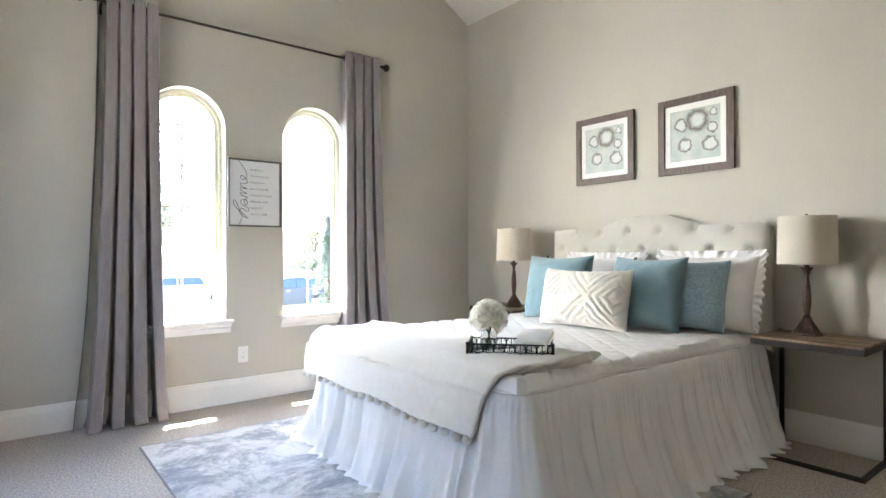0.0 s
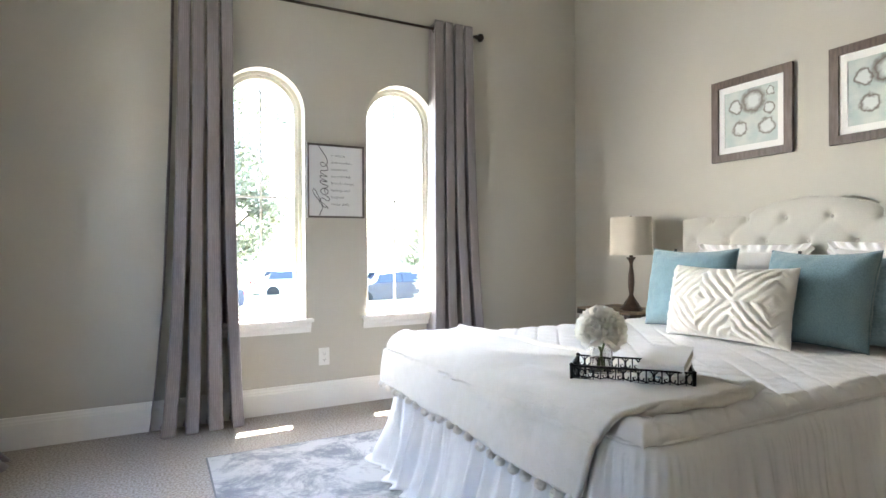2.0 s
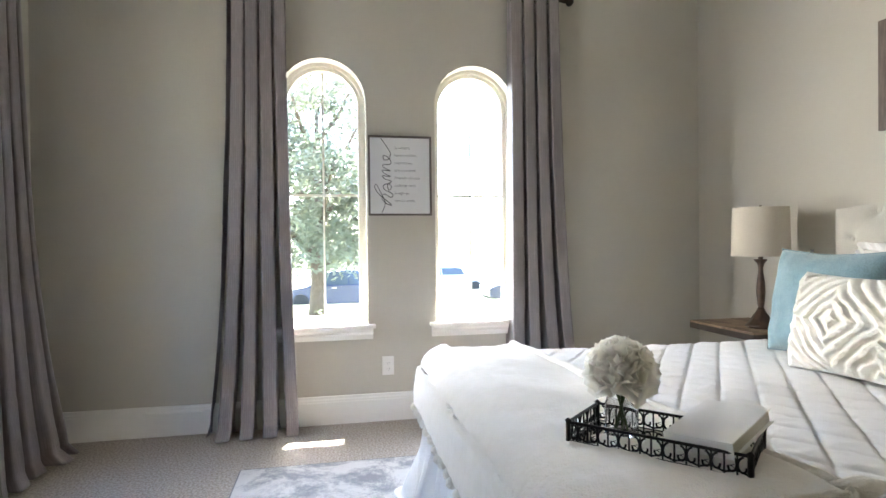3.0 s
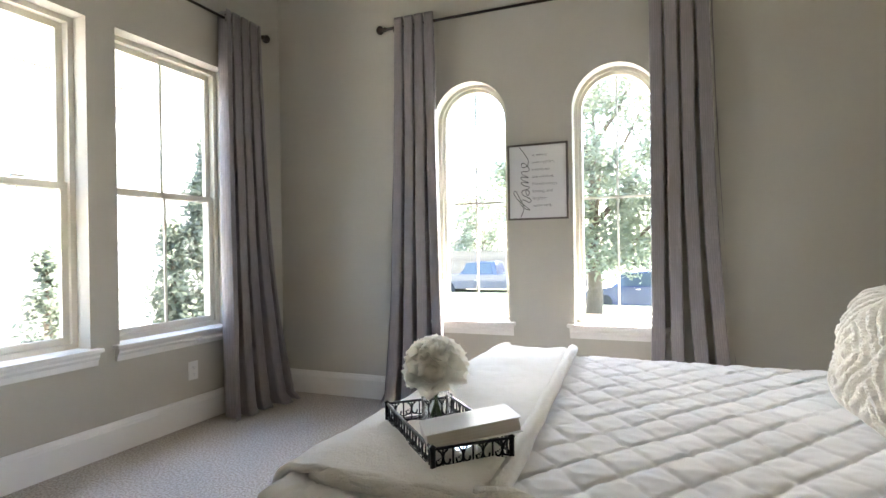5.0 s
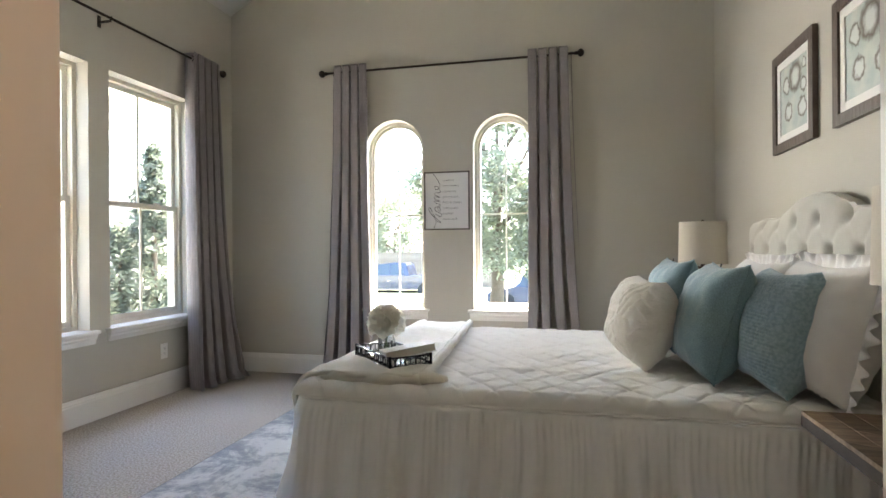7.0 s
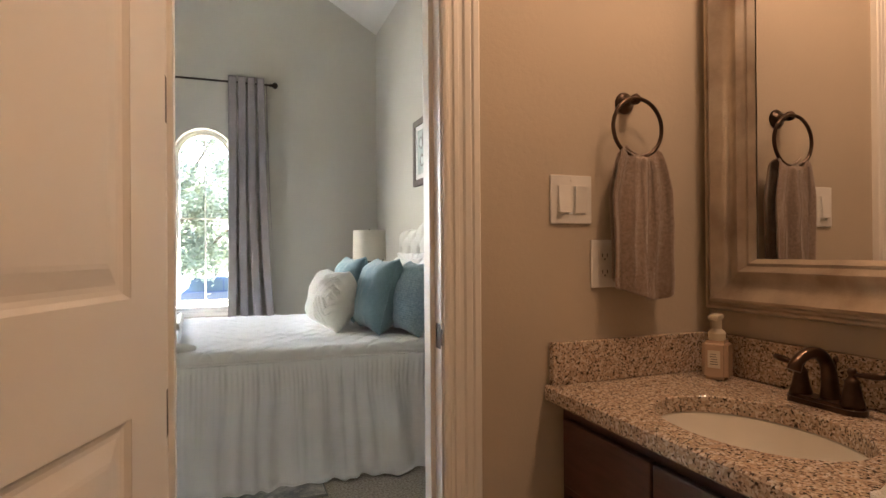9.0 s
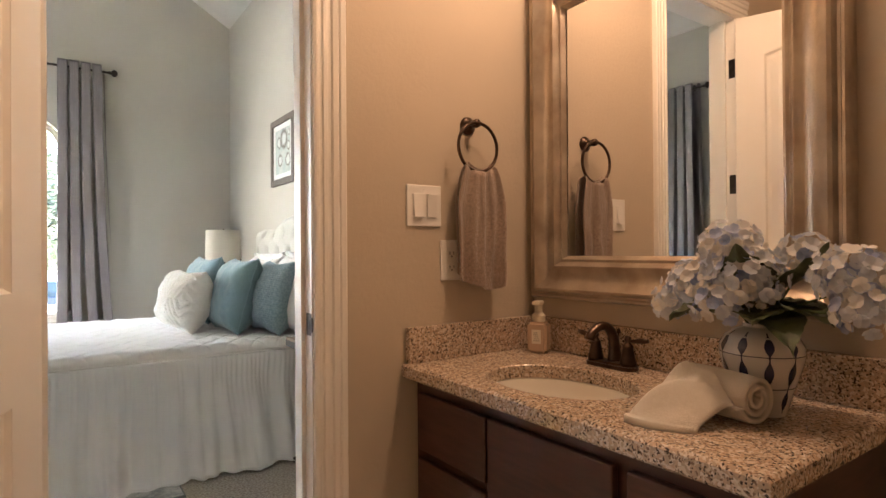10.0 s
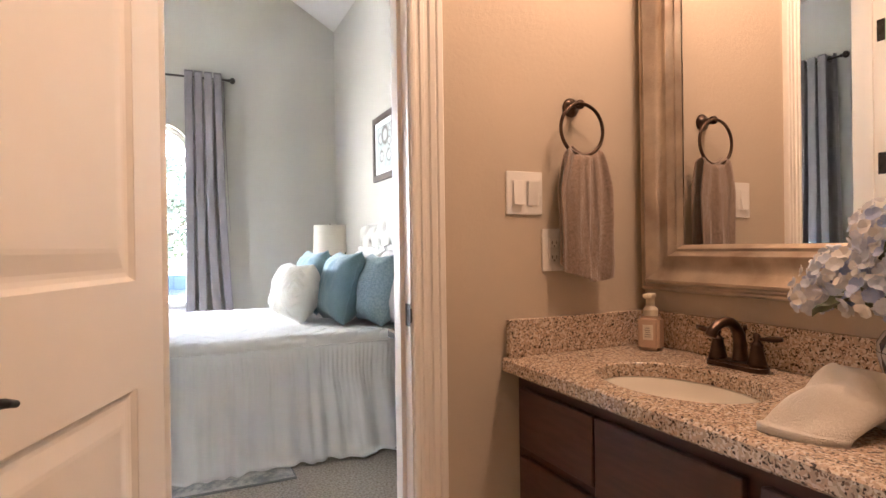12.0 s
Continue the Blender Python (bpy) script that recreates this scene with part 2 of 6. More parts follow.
def sill(x0, x1, m):
    bm = bmesh.new()
    box(bm, x0 - 0.045, x1 + 0.045, -0.05, 0.0, -0.022, 0.0, 0.004)
    box(bm, x0, x1, 0.0, 0.125, -0.022, 0.0)
    prism(bm, [(-0.042, -0.022), (-0.034, -0.036), (-0.034, -0.046), (-0.022, -0.062), (-0.018, -0.092), (0, -0.092), (0, -0.022)], "x", x0 - 0.03, x1 + 0.03)
    ob = structure("window_sill", bm, trim_white)
    ob.matrix_basis = m
    return ob


def ring_between(bm, outer, inner, a, b):
    """A frame between two outlines with as many points, from depth a to b."""
    n = len(outer)
    vo = [[bm.verts.new((p[0], s, p[1])) for p in outer] for s in (a, b)]
    vi = [[bm.verts.new((p[0], s, p[1])) for p in inner] for s in (a, b)]
    for i in range(n):
        j = (i + 1) % n
        bm.faces.new((vo[0][i], vo[0][j], vi[0][j], vi[0][i]))
        bm.faces.new((vo[1][j], vo[1][i], vi[1][i], vi[1][j]))
        bm.faces.new((vi[0][i], vi[0][j], vi[1][j], vi[1][i]))
        bm.faces.new((vo[0][j], vo[0][i], vo[1][i], vo[1][j]))


almond = mat("almond_vinyl", (0.70, 0.66, 0.56), 0.45, color2=(0.72, 0.68, 0.58), scale=3, fine=0.03)
for n, cx in enumerate(ARCHES):
    win = tagged(new("window_%d" % (n + 1)), kind="structure")
    win.location = (0, 0, 0)
    bm = bmesh.new()
    f = lambda i: arch(cx, AW, AZ0, AZ1, 24, i)
    ring_between(bm, f(0.0), f(0.022), 0.095, 0.16)
    ring_between(bm, f(0.022), f(0.045), 0.115, 0.16)
    part("window_frame", bm, almond, win)
    bm = boxes((cx - 0.006, cx + 0.006, 0.134, 0.146, AZ0 + 0.04, AZ1 - 0.045), (cx - AW / 2 + 0.04, cx - 0.007, 0.134, 0.146, 1.42, 1.434), (cx + 0.007, cx + AW / 2 - 0.04, 0.134, 0.146, 1.42, 1.434))
    part("muntin", bm, almond, win)
    bm = bmesh.new()
    prism(bm, f(0.04), "y", 0.138, 0.142)
    g = part("pane", bm, glass_mat, win)
    g.visible_shadow = False
    sill(cx - AW / 2, cx + AW / 2, pose(0, 0, AZ0 + 0.001))

for n, (y0, y1) in enumerate((W1, W2)):
    win = tagged(new("window_%d" % (n + 3)), kind="structure")
    win.matrix_basis = pose(XL, 0, 0, 0, 0, 90)     # local x runs along the wall, local y out of the room
    rect = lambda i, a=WZ0, b=WZ1: [(y0 + i, a + i), (y0 + i, b - i), (y1 - i, b - i), (y1 - i, a + i)]
    mid = 1.475
    bm = bmesh.new()
    ring_between(bm, rect(0.0), rect(0.03), 0.10, 0.18)
    part("window_frame", bm, almond, win)
    for z0, z1, d in ((WZ0 + 0.03, mid + 0.02, 0.118), (mid - 0.02, WZ1 - 0.03, 0.142)):
        sash = bmesh.new()
        o = [(y0 + 0.031, z0), (y0 + 0.031, z1), (y1 - 0.031, z1), (y1 - 0.031, z0)]
        k = [(y0 + 0.068, z0 + 0.036), (y0 + 0.068, z1 - 0.036), (y1 - 0.068, z1 - 0.036), (y1 - 0.068, z0 + 0.036)]
        ring_between(sash, o, k, d, d + 0.022)
        s_ob = part("sash", sash, almond, win)
        cxm = (y0 + y1) / 2
        part("muntin", boxes((cxm - 0.008, cxm + 0.008, d + 0.005, d + 0.017, z0 + 0.036, z1 - 0.036)), almond, s_ob)
        bm = bmesh.new()
        prism(bm, k, "y", d + 0.009, d + 0.013)
        g = part("pane", bm, glass_mat, s_ob)
        g.visible_shadow = False
    part("sash_lock", boxes((cxm + 0.12, cxm + 0.18, 0.10, 0.118, mid + 0.022, mid + 0.034), bevel=0.003), almond, win)
    sill(y0, y1, pose(XL, 0, WZ0 + 0.001, 0, 0, 90))

# ---- curtains and rods ----
def fabric_mat(name, c1, c2, rough, streak=(60, 60, 3), bump=0.3, sheen=0.3, weave=900):
    m = mat(name, c1, rough, color2=c2, scale=1.0, detail=5, stretch=streak, bump=bump, sheen=sheen)
    return m


def ribbed_cloth(name, c1, c2, rough=0.45):
    """Satin with short raised dashes that run down the cloth."""
    m = bpy.data.materials.new(name)
    m.use_nodes = True
    nt = m.node_tree
    b = nt.nodes["Principled BSDF"]
    b.inputs["Roughness"].default_value, b.inputs["Sheen Weight"].default_value = rough, 0.15
    tc, mp = nt.nodes.new("ShaderNodeTexCoord"), nt.nodes.new("ShaderNodeMapping")
    mp.inputs["Rotation"].default_value = (0, 0, radians(90))
    br = nt.nodes.new("ShaderNodeTexBrick")
    br.inputs["Scale"].default_value = 14
    br.inputs["Color1"].default_value, br.inputs["Color2"].default_value = rgb(*c1), rgb(*c2)
    br.inputs["Mortar"].default_value = rgb(*[v * 0.86 for v in c1])
    br.inputs["Mortar Size"].default_value, br.inputs["Row Height"].default_value, br.inputs["Brick Width"].default_value = 0.02, 0.16, 0.75
    nz = nt.nodes.new("ShaderNodeTexNoise")
    nz.inputs["Scale"].default_value, nz.inputs["Detail"].default_value = 90, 6
    nt.links.new(tc.outputs["UV"], mp.inputs[0])
    nt.links.new(mp.outputs[0], br.inputs["Vector"])
    nt.links.new(tc.outputs["Object"], nz.inputs["Vector"])
    nt.links.new(br.outputs["Color"], b.inputs["Base Color"])
    add = nt.nodes.new("ShaderNodeMath")
    add.operation = "MULTIPLY_ADD"
    add.inputs[1].default_value = -0.8
    nt.links.new(br.outputs["Fac"], add.inputs[0])
    nt.links.new(nz.outputs[0], add.inputs[2])
    bp = nt.nodes.new("ShaderNodeBump")
    bp.inputs["Strength"].default_value, bp.inputs["Distance"].default_value = 0.45, 0.002
    nt.links.new(add.outputs[0], bp.inputs["Height"])
    nt.links.new(bp.outputs[0], b.inputs["Normal"])
    return m


curtain_cloth = ribbed_cloth("curtain_satin", (0.215, 0.19, 0.192), (0.25, 0.222, 0.226), 0.36)
dark_iron = mat("dark_bronze", (0.035, 0.028, 0.024), 0.38, 0.85, color2=(0.06, 0.045, 0.038), scale=30, fine=0.05)


def uv_grid(name, nu, nv, f, uv, material, parent, thick=0.0, label=""):
    bm = bmesh.new()
    layer = bm.loops.layers.uv.new("UVMap")
    vs = [[bm.verts.new(f(i / nu, j / nv)) for j in range(nv + 1)] for i in range(nu + 1)]
    for i in range(nu):
        for j in range(nv):
            fc = bm.faces.new((vs[i][j], vs[i + 1][j], vs[i + 1][j + 1], vs[i][j + 1]))
            for lp, (a, b) in zip(fc.loops, ((i, j), (i + 1, j), (i + 1, j + 1), (i, j + 1))):
                lp[layer].uv = uv(a / nu, b / nv)
    me = bpy.data.meshes.new(name)
    bm.to_mesh(me)
    bm.free()
    me.materials.append(material)
    me.shade_smooth()
    ob = new(name, me)
    ob.parent = parent
    if thick:
        md = ob.modifiers.new("thickness", "SOLIDIFY")
        md.thickness = thick
    return tagged(ob, label)


def curtain(label, m, top, bottom, ztop, waves=4, seed=0.0, depth=0.075, low_depth=0.095, out=0.0):
    """top, bottom: the spans along the rod; local y is the depth in front of the wall."""
    th = thing("curtain", label, "curtain", m, "curtains")
    def f(u, v):                       # v: 0 top, 1 floor
        k = 0.45 * v ** 1.2 + 0.55 * v ** 4
        a, b = top[0] * (1 - k) + bottom[0] * k, top[1] * (1 - k) + bottom[1] * k
        ph = 2 * math.pi * waves * u + 0.5 * seed
        wob = noise.noise(Vector((u * 3 + seed, v * 1.5, seed)))
        wob2 = noise.noise(Vector((u * 9 + seed, v * 5, seed + 7)))
        amp = depth * (1 - k) + low_depth * k
        x = a + (b - a) * u - 0.021 * math.sin(2 * ph) * (1 - 0.2 * k) + 0.02 * wob * v + 0.004 * wob2
        s_ = ((math.sin(ph) + 1) / 2) ** 2.3 * 2 - 1          # broad flat folds with narrow deep gaps
        y = -0.085 + amp * (s_ + 0.25) * (1 + 0.35 * wob * k) + 0.012 * wob2 * v - out * k + 0.004 * noise.noise(Vector((u * 16 + seed, v * 22, seed))) * k
        z = ztop * (1 - v) + 0.006 * v
        if v > 0.965:                  # the hem rests on the carpet
            y -= (v - 0.965) * (0.7 + 1.2 * wob)
            z = max(z * 0.7, 0.006 + 0.008 * abs(wob2))
        return (x, y, z)
    uv_grid("panel", 150, 120, f, lambda u, v: (u * 1.3, v * 2.7), curtain_cloth, th, 0.0025)
    hem = bmesh.new()
    for k in range(waves * 2):
        u = (k + 0.5) / (waves * 2)
        x = top[0] + (top[1] - top[0]) * u
        r = [(x, -0.085 + 0.024 * math.cos(t), ztop - 0.045 + 0.024 * math.sin(t)) for t in [2 * math.pi * q / 16 for q in range(16)]]
        part("grommet", tube(r, 0.004, 6, closed=True), dark_iron, th, smooth=True)
    hem.free()
    return th


def curtain_rod(label, m, x0, x1, z, brackets):
    th = thing("curtain_rod", label, "curtain rod", m, "curtain rods")
    part("rod", tube([(x0, -0.085, z), (x1, -0.085, z)], 0.0095, 14), dark_iron, th, smooth=30)
    prof = [(0.0, 0.0), (0.012, 0.0), (0.012, 0.01), (0.018, 0.014), (0.012, 0.02), (0.014, 0.028), (0.026, 0.036), (0.032, 0.05), (0.028, 0.064), (0.016, 0.075), (0.0, 0.079)]
    for x, sgn in ((x0, -1), (x1, 1)):
        part("finial", lathe(prof, 18), dark_iron, th, smooth=True, m=pose(x, -0.085, z, 0, 90 * sgn, 0))
    for x in brackets:
        bm = boxes((x - 0.008, x + 0.008, -0.095, -0.004, z - 0.03, z - 0.018), (x - 0.014, x + 0.014, -0.005, 0, z - 0.06, z + 0.02), bevel=0.002)
        tube([(x, -0.09, z - 0.018), (x, -0.103, z - 0.01), (x, -0.103, z + 0.006)], 0.005, 8, bm=bm)
        part("bracket", bm, dark_iron, th)
    return th


NR, WR = 2.688, 2.705
curtain_rod("dark bronze curtain rod with round finials above arched windows", pose(0, 0, 0), -3.185, -1.055, NR, (-3.12, -1.12))
west = pose(XL, 0, 0, 0, 0, 90)
curtain_rod("dark bronze curtain rod with round finials above double-hung windows", west, -2.76, -0.305, WR, (-1.51, -0.34))
curtain("floor-length grey satin curtain drawn aside of the arched windows", pose(0, 0, 0), (-3.115, -2.81), (-3.27, -2.745), NR + 0.045, 4, 1.0)
curtain("floor-length grey satin curtain drawn aside near the bedside lamp", pose(0, 0, 0), (-1.42, -1.09), (-1.47, -0.93), NR + 0.045, 4, 4.0)
curtain("floor-length grey satin curtain gathered in the corner of the room", west, (-0.70, -0.36), (-0.79, -0.2), WR + 0.045, 4, 9.0, 0.06, 0.095, 0.10)
curtain("floor-length grey satin curtain at the end of the window wall", west, (-2.70, -2.33), (-2.84, -2.2), WR + 0.045, 4, 13.0, 0.06, 0.09, 0.03)

# ---- bed ----
quilt_cloth = mat("white_quilt", (0.80, 0.79, 0.78), 0.9, color2=(0.83, 0.82, 0.81), scale=6, bump=0.35, bump_scale=55, fine=0.3, fine_scale=700, sheen=0.2)
skirt_cloth = mat("thin_white_cotton", (0.85, 0.85, 0.86), 0.9, color2=(0.88, 0.88, 0.88), scale=5, bump=0.3, bump_scale=35, fine=0.3, fine_scale=800, sheen=0.2)
fleece = mat("cream_fleece", (0.80, 0.765, 0.69), 1.0, color2=(0.84, 0.80, 0.73), scale=25, bump=0.9, bump_scale=60, fine=0.9, fine_scale=260, sheen=0.6)
linen = mat("beige_linen", (0.47, 0.45, 0.395), 0.9, color2=(0.52, 0.50, 0.44), scale=220, detail=3, bump=0.2, bump_scale=500, sheen=0.3)
dark_wood = mat("dark_stained_wood", (0.035, 0.022, 0.016), 0.45, color2=(0.065, 0.04, 0.028), scale=6, stretch=(1, 1, 12), fine=0.1)

BX0, BX1, BY0, BY1, BZ = -2.125, -0.10, -2.745, -1.10, 0.622
TURN = Matrix.Translation((-0.1, -1.9, 0)) @ pose(0, 0, 0, 0, 0, -0.4) @ Matrix.Translation((0.1, 1.9, 0))   # the bedding lies a little askew
bed = thing("bed", "queen bed with a beige button-tufted headboard and hidden base", "bed", pose(0, 0, 0))
part("mattress", boxes((BX0 + 0.06, BX1, BY0 + 0.06, BY1 - 0.06, 0.33, 0.585), bevel=0.04), skirt_cloth, bed, m=TURN)
part("base", boxes((BX0 + 0.08, BX1 - 0.0, BY0 + 0.08, BY1 - 0.08, 0.12, 0.329), bevel=0.01), linen, bed, m=TURN)
for x in (BX0 + 0.14, BX1 - 0.1):
    for y in (BY0 + 0.14, BY1 - 0.14):
        part("leg", boxes((x - 0.025, x + 0.025, y - 0.025, y + 0.025, 0.011, 0.12)), dark_wood, bed)

HB = [(-1.155, 1.262), (-1.36, 1.276), (-1.50, 1.266), (-1.60, 1.272), (-1.70, 1.308), (-1.82, 1.340), (-1.97, 1.355), (-2.12, 1.340), (-2.24, 1.308), (-2.34, 1.272), (-2.44, 1.266), (-2.58, 1.276), (-2.72, 1.270), (-2.785, 1.240)]


def hb_top(y):
    for (a, za), (b, zb) in zip(HB, HB[1:]):
        if b <= y <= a:
            t = (a - y) / (a - b)
            t = t * t * (3 - 2 * t) * 0.5 + t * 0.5
            return za + (zb - za) * t
    return HB[0][1] if y > HB[0][0] else HB[-1][1]


BUTTONS = [(-1.385 - 0.237 * k + 0.0, 1.239) for k in range(6)] + [(-1.268 - 0.237 * k, 1.112) for k in range(7)] + [(-1.385 - 0.237 * k, 0.985) for k in range(6)]
BUTTONS = [(y, z) for y, z in BUTTONS if -2.70 < y < -1.22 and z < hb_top(y) - 0.025]


def padding(u, v):
    y, z0 = HB[0][0] + (HB[-1][0] - HB[0][0]) * u, 0.52
    zt = hb_top(y)
    z = z0 + (zt - z0) * v
    edge = min(min(u, 1 - u) * 1.63, (1 - v) * (zt - z0)) / 0.035
    puff = 0.03 + 0.05 * (1 - math.exp(-max(edge, 0)))
    for by, bz in BUTTONS:
        d = math.hypot(y - by, z - bz)
        puff -= 0.028 * math.exp(-(d / 0.030) ** 2)
        for sy, sz in ((0.1185, 0.127), (-0.1185, 0.127)):      # soft creases from button to button
            t = max(0, min(1, ((y - by) * sy + (z - bz) * sz) / (sy * sy + sz * sz)))
            if any(abs(by + sy - q[0]) < 0.02 and abs(bz + sz - q[1]) < 0.02 for q in BUTTONS):
                d2 = math.hypot(y - by - t * sy, z - bz - t * sz)
                puff -= 0.0035 * math.exp(-(d2 / 0.014) ** 2)
    return (-0.035 - max(puff, 0.004), y, z)


head = part("headboard", grid(150, 80, padding), linen, bed, smooth=True)
bm = bmesh.new()
ys = [HB[0][0] + (HB[-1][0] - HB[0][0]) * k / 60 for k in range(61)]
prism(bm, [(y, hb_top(y) + 0.004) for y in ys] + [(HB[-1][0], 0.5), (HB[0][0], 0.5)], "x", -0.068, -0.02)
bmesh.ops.bevel(bm, geom=[e for e in bm.edges if abs(e.verts[0].co.x - e.verts[1].co.x) < 1e-4 and e.verts[0].co.x < -0.06], offset=0.012, segments=3, affect="EDGES")
part("headboard_frame", bm, linen, bed, smooth=40)
for by, bz in BUTTONS:
    part("button", lathe([(0, -0.004), (0.012, -0.003), (0.0135, 0.002), (0.010, 0.006), (0, 0.008)], 12), linen, bed, smooth=True, m=pose(padding((by - HB[0][0]) / (HB[-1][0] - HB[0][0]), (bz - 0.52) / (hb_top(by) - 0.52))[0] - 0.002, by, bz, 0, -90, 0))
for y in (HB[0][0] - 0.06, HB[-1][0] + 0.06):
    part("headboard_post", boxes((-0.06, -0.03, y - 0.03, y + 0.03, 0.012, 0.6)), dark_wood, bed)

bedspread = thing("bedspread", "white diamond-quilted bedspread with gathered drop on the bed", "bedspread", TURN)
QA, QS = radians(53), 0.108


def quilt_top(x, y):
    """The height of the quilted top."""
    h = 0.0
    for sgn in (1, -1):
        d = x * math.sin(QA) - sgn * y * math.cos(QA)
        t = abs((d / QS) % 1 - 0.5) * QS
        h -= 0.0045 * math.exp(-(((QS / 2 - t)) / 0.006) ** 2)
    a = ((x * math.sin(QA) - y * math.cos(QA)) / QS) % 1
    b = ((x * math.sin(QA) + y * math.cos(QA)) / QS) % 1
    h += 0.0045 * (math.sin(math.pi * a) * math.sin(math.pi * b)) ** 0.5
    h += 0.006 * noise.noise(Vector((x * 4, y * 4, 1))) + 0.0042 * noise.noise(Vector((x * 19, y * 30, 2)))
    edge = min(x - BX0, y - BY0, BY1 - y)
    R = 0.05
    if edge < R:
        h -= R - math.sqrt(max(R * R - (R - edge) ** 2, 0))
    return BZ + h


part("quilted_top", grid(330, 270, lambda u, v: (lambda x, y: (x, y, quilt_top(x, y)))(BX0 + (BX1 - BX0) * u, BY0 + (BY1 - BY0) * (0.5 - 0.5 * math.cos(math.pi * v)))), quilt_cloth, bedspread, smooth=True)


def perimeter(s):
    """Round the bed from the headboard on the door side, round the foot, to the window side: place and outward way."""
    r = 0.10
    segs = [("l", BX1 - BX0 - r), ("a", math.pi / 2 * r), ("l", BY1 - BY0 - 2 * r), ("a", math.pi / 2 * r), ("l", BX1 - BX0 - r)]
    total = sum(q[1] for q in segs)
    d = s * total
    for k, (kind, ln) in enumerate(segs):
        if d <= ln or k == 4:
            break
        d -= ln
    if k == 0:
        return (BX1 - d, BY0), (0, -1), s * total
    if k == 1:
        a = d / r
        return (BX0 + r - r * math.sin(a), BY0 + r - r * math.cos(a)), (-math.sin(a), -math.cos(a)), s * total
    if k == 2:
        return (BX0, BY0 + r + d), (-1, 0), s * total
    if k == 3:
        a = d / r
        return (BX0 + r - r * math.cos(a), BY1 - r + r * math.sin(a)), (-math.cos(a), math.sin(a)), s * total
    return (BX0 + r + d, BY1), (0, 1), s * total


def skirt(s, v):
    (x, y), (nx, ny), d = perimeter(s)
    z = (BZ - 0.052) * (1 - v) + 0.016 * v
    wig = d + 0.02 * noise.noise(Vector((d * 2, 0, v * 2)))
    fold = 0.45 * math.sin(2 * math.pi * wig / 0.105 + 11 * noise.noise(Vector((d * 2.6, 3, 0)))) * (0.5 + abs(noise.noise(Vector((d * 1.7, 8, 0))))) + 0.65 * noise.noise(Vector((d * 14, 5, v * 1.6))) + 0.16 * noise.noise(Vector((d * 33, 7, v * 2.5)))
    fine = math.sin(2 * math.pi * wig / 0.024 + 5 * noise.noise(Vector((d * 6, 2, 0)))) * math.exp(-v * 3.5)
    near_ = max(0.0, min(1.0, (3.0 - d) / 0.5))          # it spreads more on the door side
    out = 0.004 + 0.010 * min(1.0, v * 8) + near_ * 0.02 * v ** 1.3 + 0.005 * fine * min(1.0, v * 10) + v ** 0.5 * (0.034 + 0.052 * fold) + 0.085 * v ** 2.2 + 0.03 * max(0, v - 0.85) * fold
    if v > 0.94:
        out += (v - 0.94) * (0.5 + 0.6 * noise.noise(Vector((d * 7, 1, 9))))
        z = 0.016 + 0.012 * abs(noise.noise(Vector((d * 9, 4, 0)))) * (1 - (v - 0.94) / 0.06)
    return (x + nx * out, y + ny * out, z)


uv_grid("gathered_drop", 900, 44, skirt, lambda u, v: (u * 6, v * 0.6), skirt_cloth, bedspread, 0.002)
band = bmesh.new()
part("seam_band", grid(400, 6, lambda s, v: (lambda q: (q[0][0] + q[1][0] * (0.002 + 0.005 * math.sin(math.pi * v)) + 0.0, q[0][1] + q[1][1] * (0.002 + 0.005 * math.sin(math.pi * v)), BZ - 0.044 - 0.014 * v))(perimeter(s))), quilt_cloth, bedspread, smooth=True)
band.free()

# fleece throw over the foot of the bed, with pompoms along its hem
throw = thing("throw_blanket", "cream fleece throw with pompom trim over the bed's foot", "blanket", TURN)
TX1, TY0, TY1 = -1.63, -2.70, -1.06


def throw_sheet(u, v):
    """u: from the folded edge over the bed's foot down; v: across the bed."""
    tx = TX1 - 0.12 * v
    top_len, R = tx - BX0 - 0.03, 0.07
    drop = 0.255 - 0.015 * v + 0.02 * noise.noise(Vector((v * 5, 1, 1)))
    ln = top_len + drop
    d = u * ln
    inset = 0.13 * max(0.0, (d - top_len * 0.55) / (ln - top_len * 0.55)) ** 1.2
    y = TY0 + (TY1 - TY0) * v + inset * (1 - v) ** 3
    crease = 0.014 * noise.noise(Vector((d * 5, v * 6, 3))) + 0.005 * noise.noise(Vector((d * 14, v * 20, 5)))
    rise = 0.022 + crease
    flat = top_len - R
    if d < flat:
        x = tx - d
        edge = min(y - BY0, BY1 - y)
        z = BZ + rise - (0.035 * max(0, 1 - edge / 0.06) ** 2)
        if d < 0.03:
            z -= 0.012 * (1 - d / 0.03)
        return (x, y, z)
    a = (d - flat) / (R + 0.03)
    if a < math.pi / 2:
        return (BX0 + R - (R + 0.03) * math.sin(a) + 0.0, y, BZ - R + (R + 0.012) * math.cos(a) + crease)
    rest = (d - flat) - (R + 0.03) * math.pi / 2
    return (BX0 - 0.045 - 0.1 * rest + 1.2 * crease, y, BZ - R - rest)


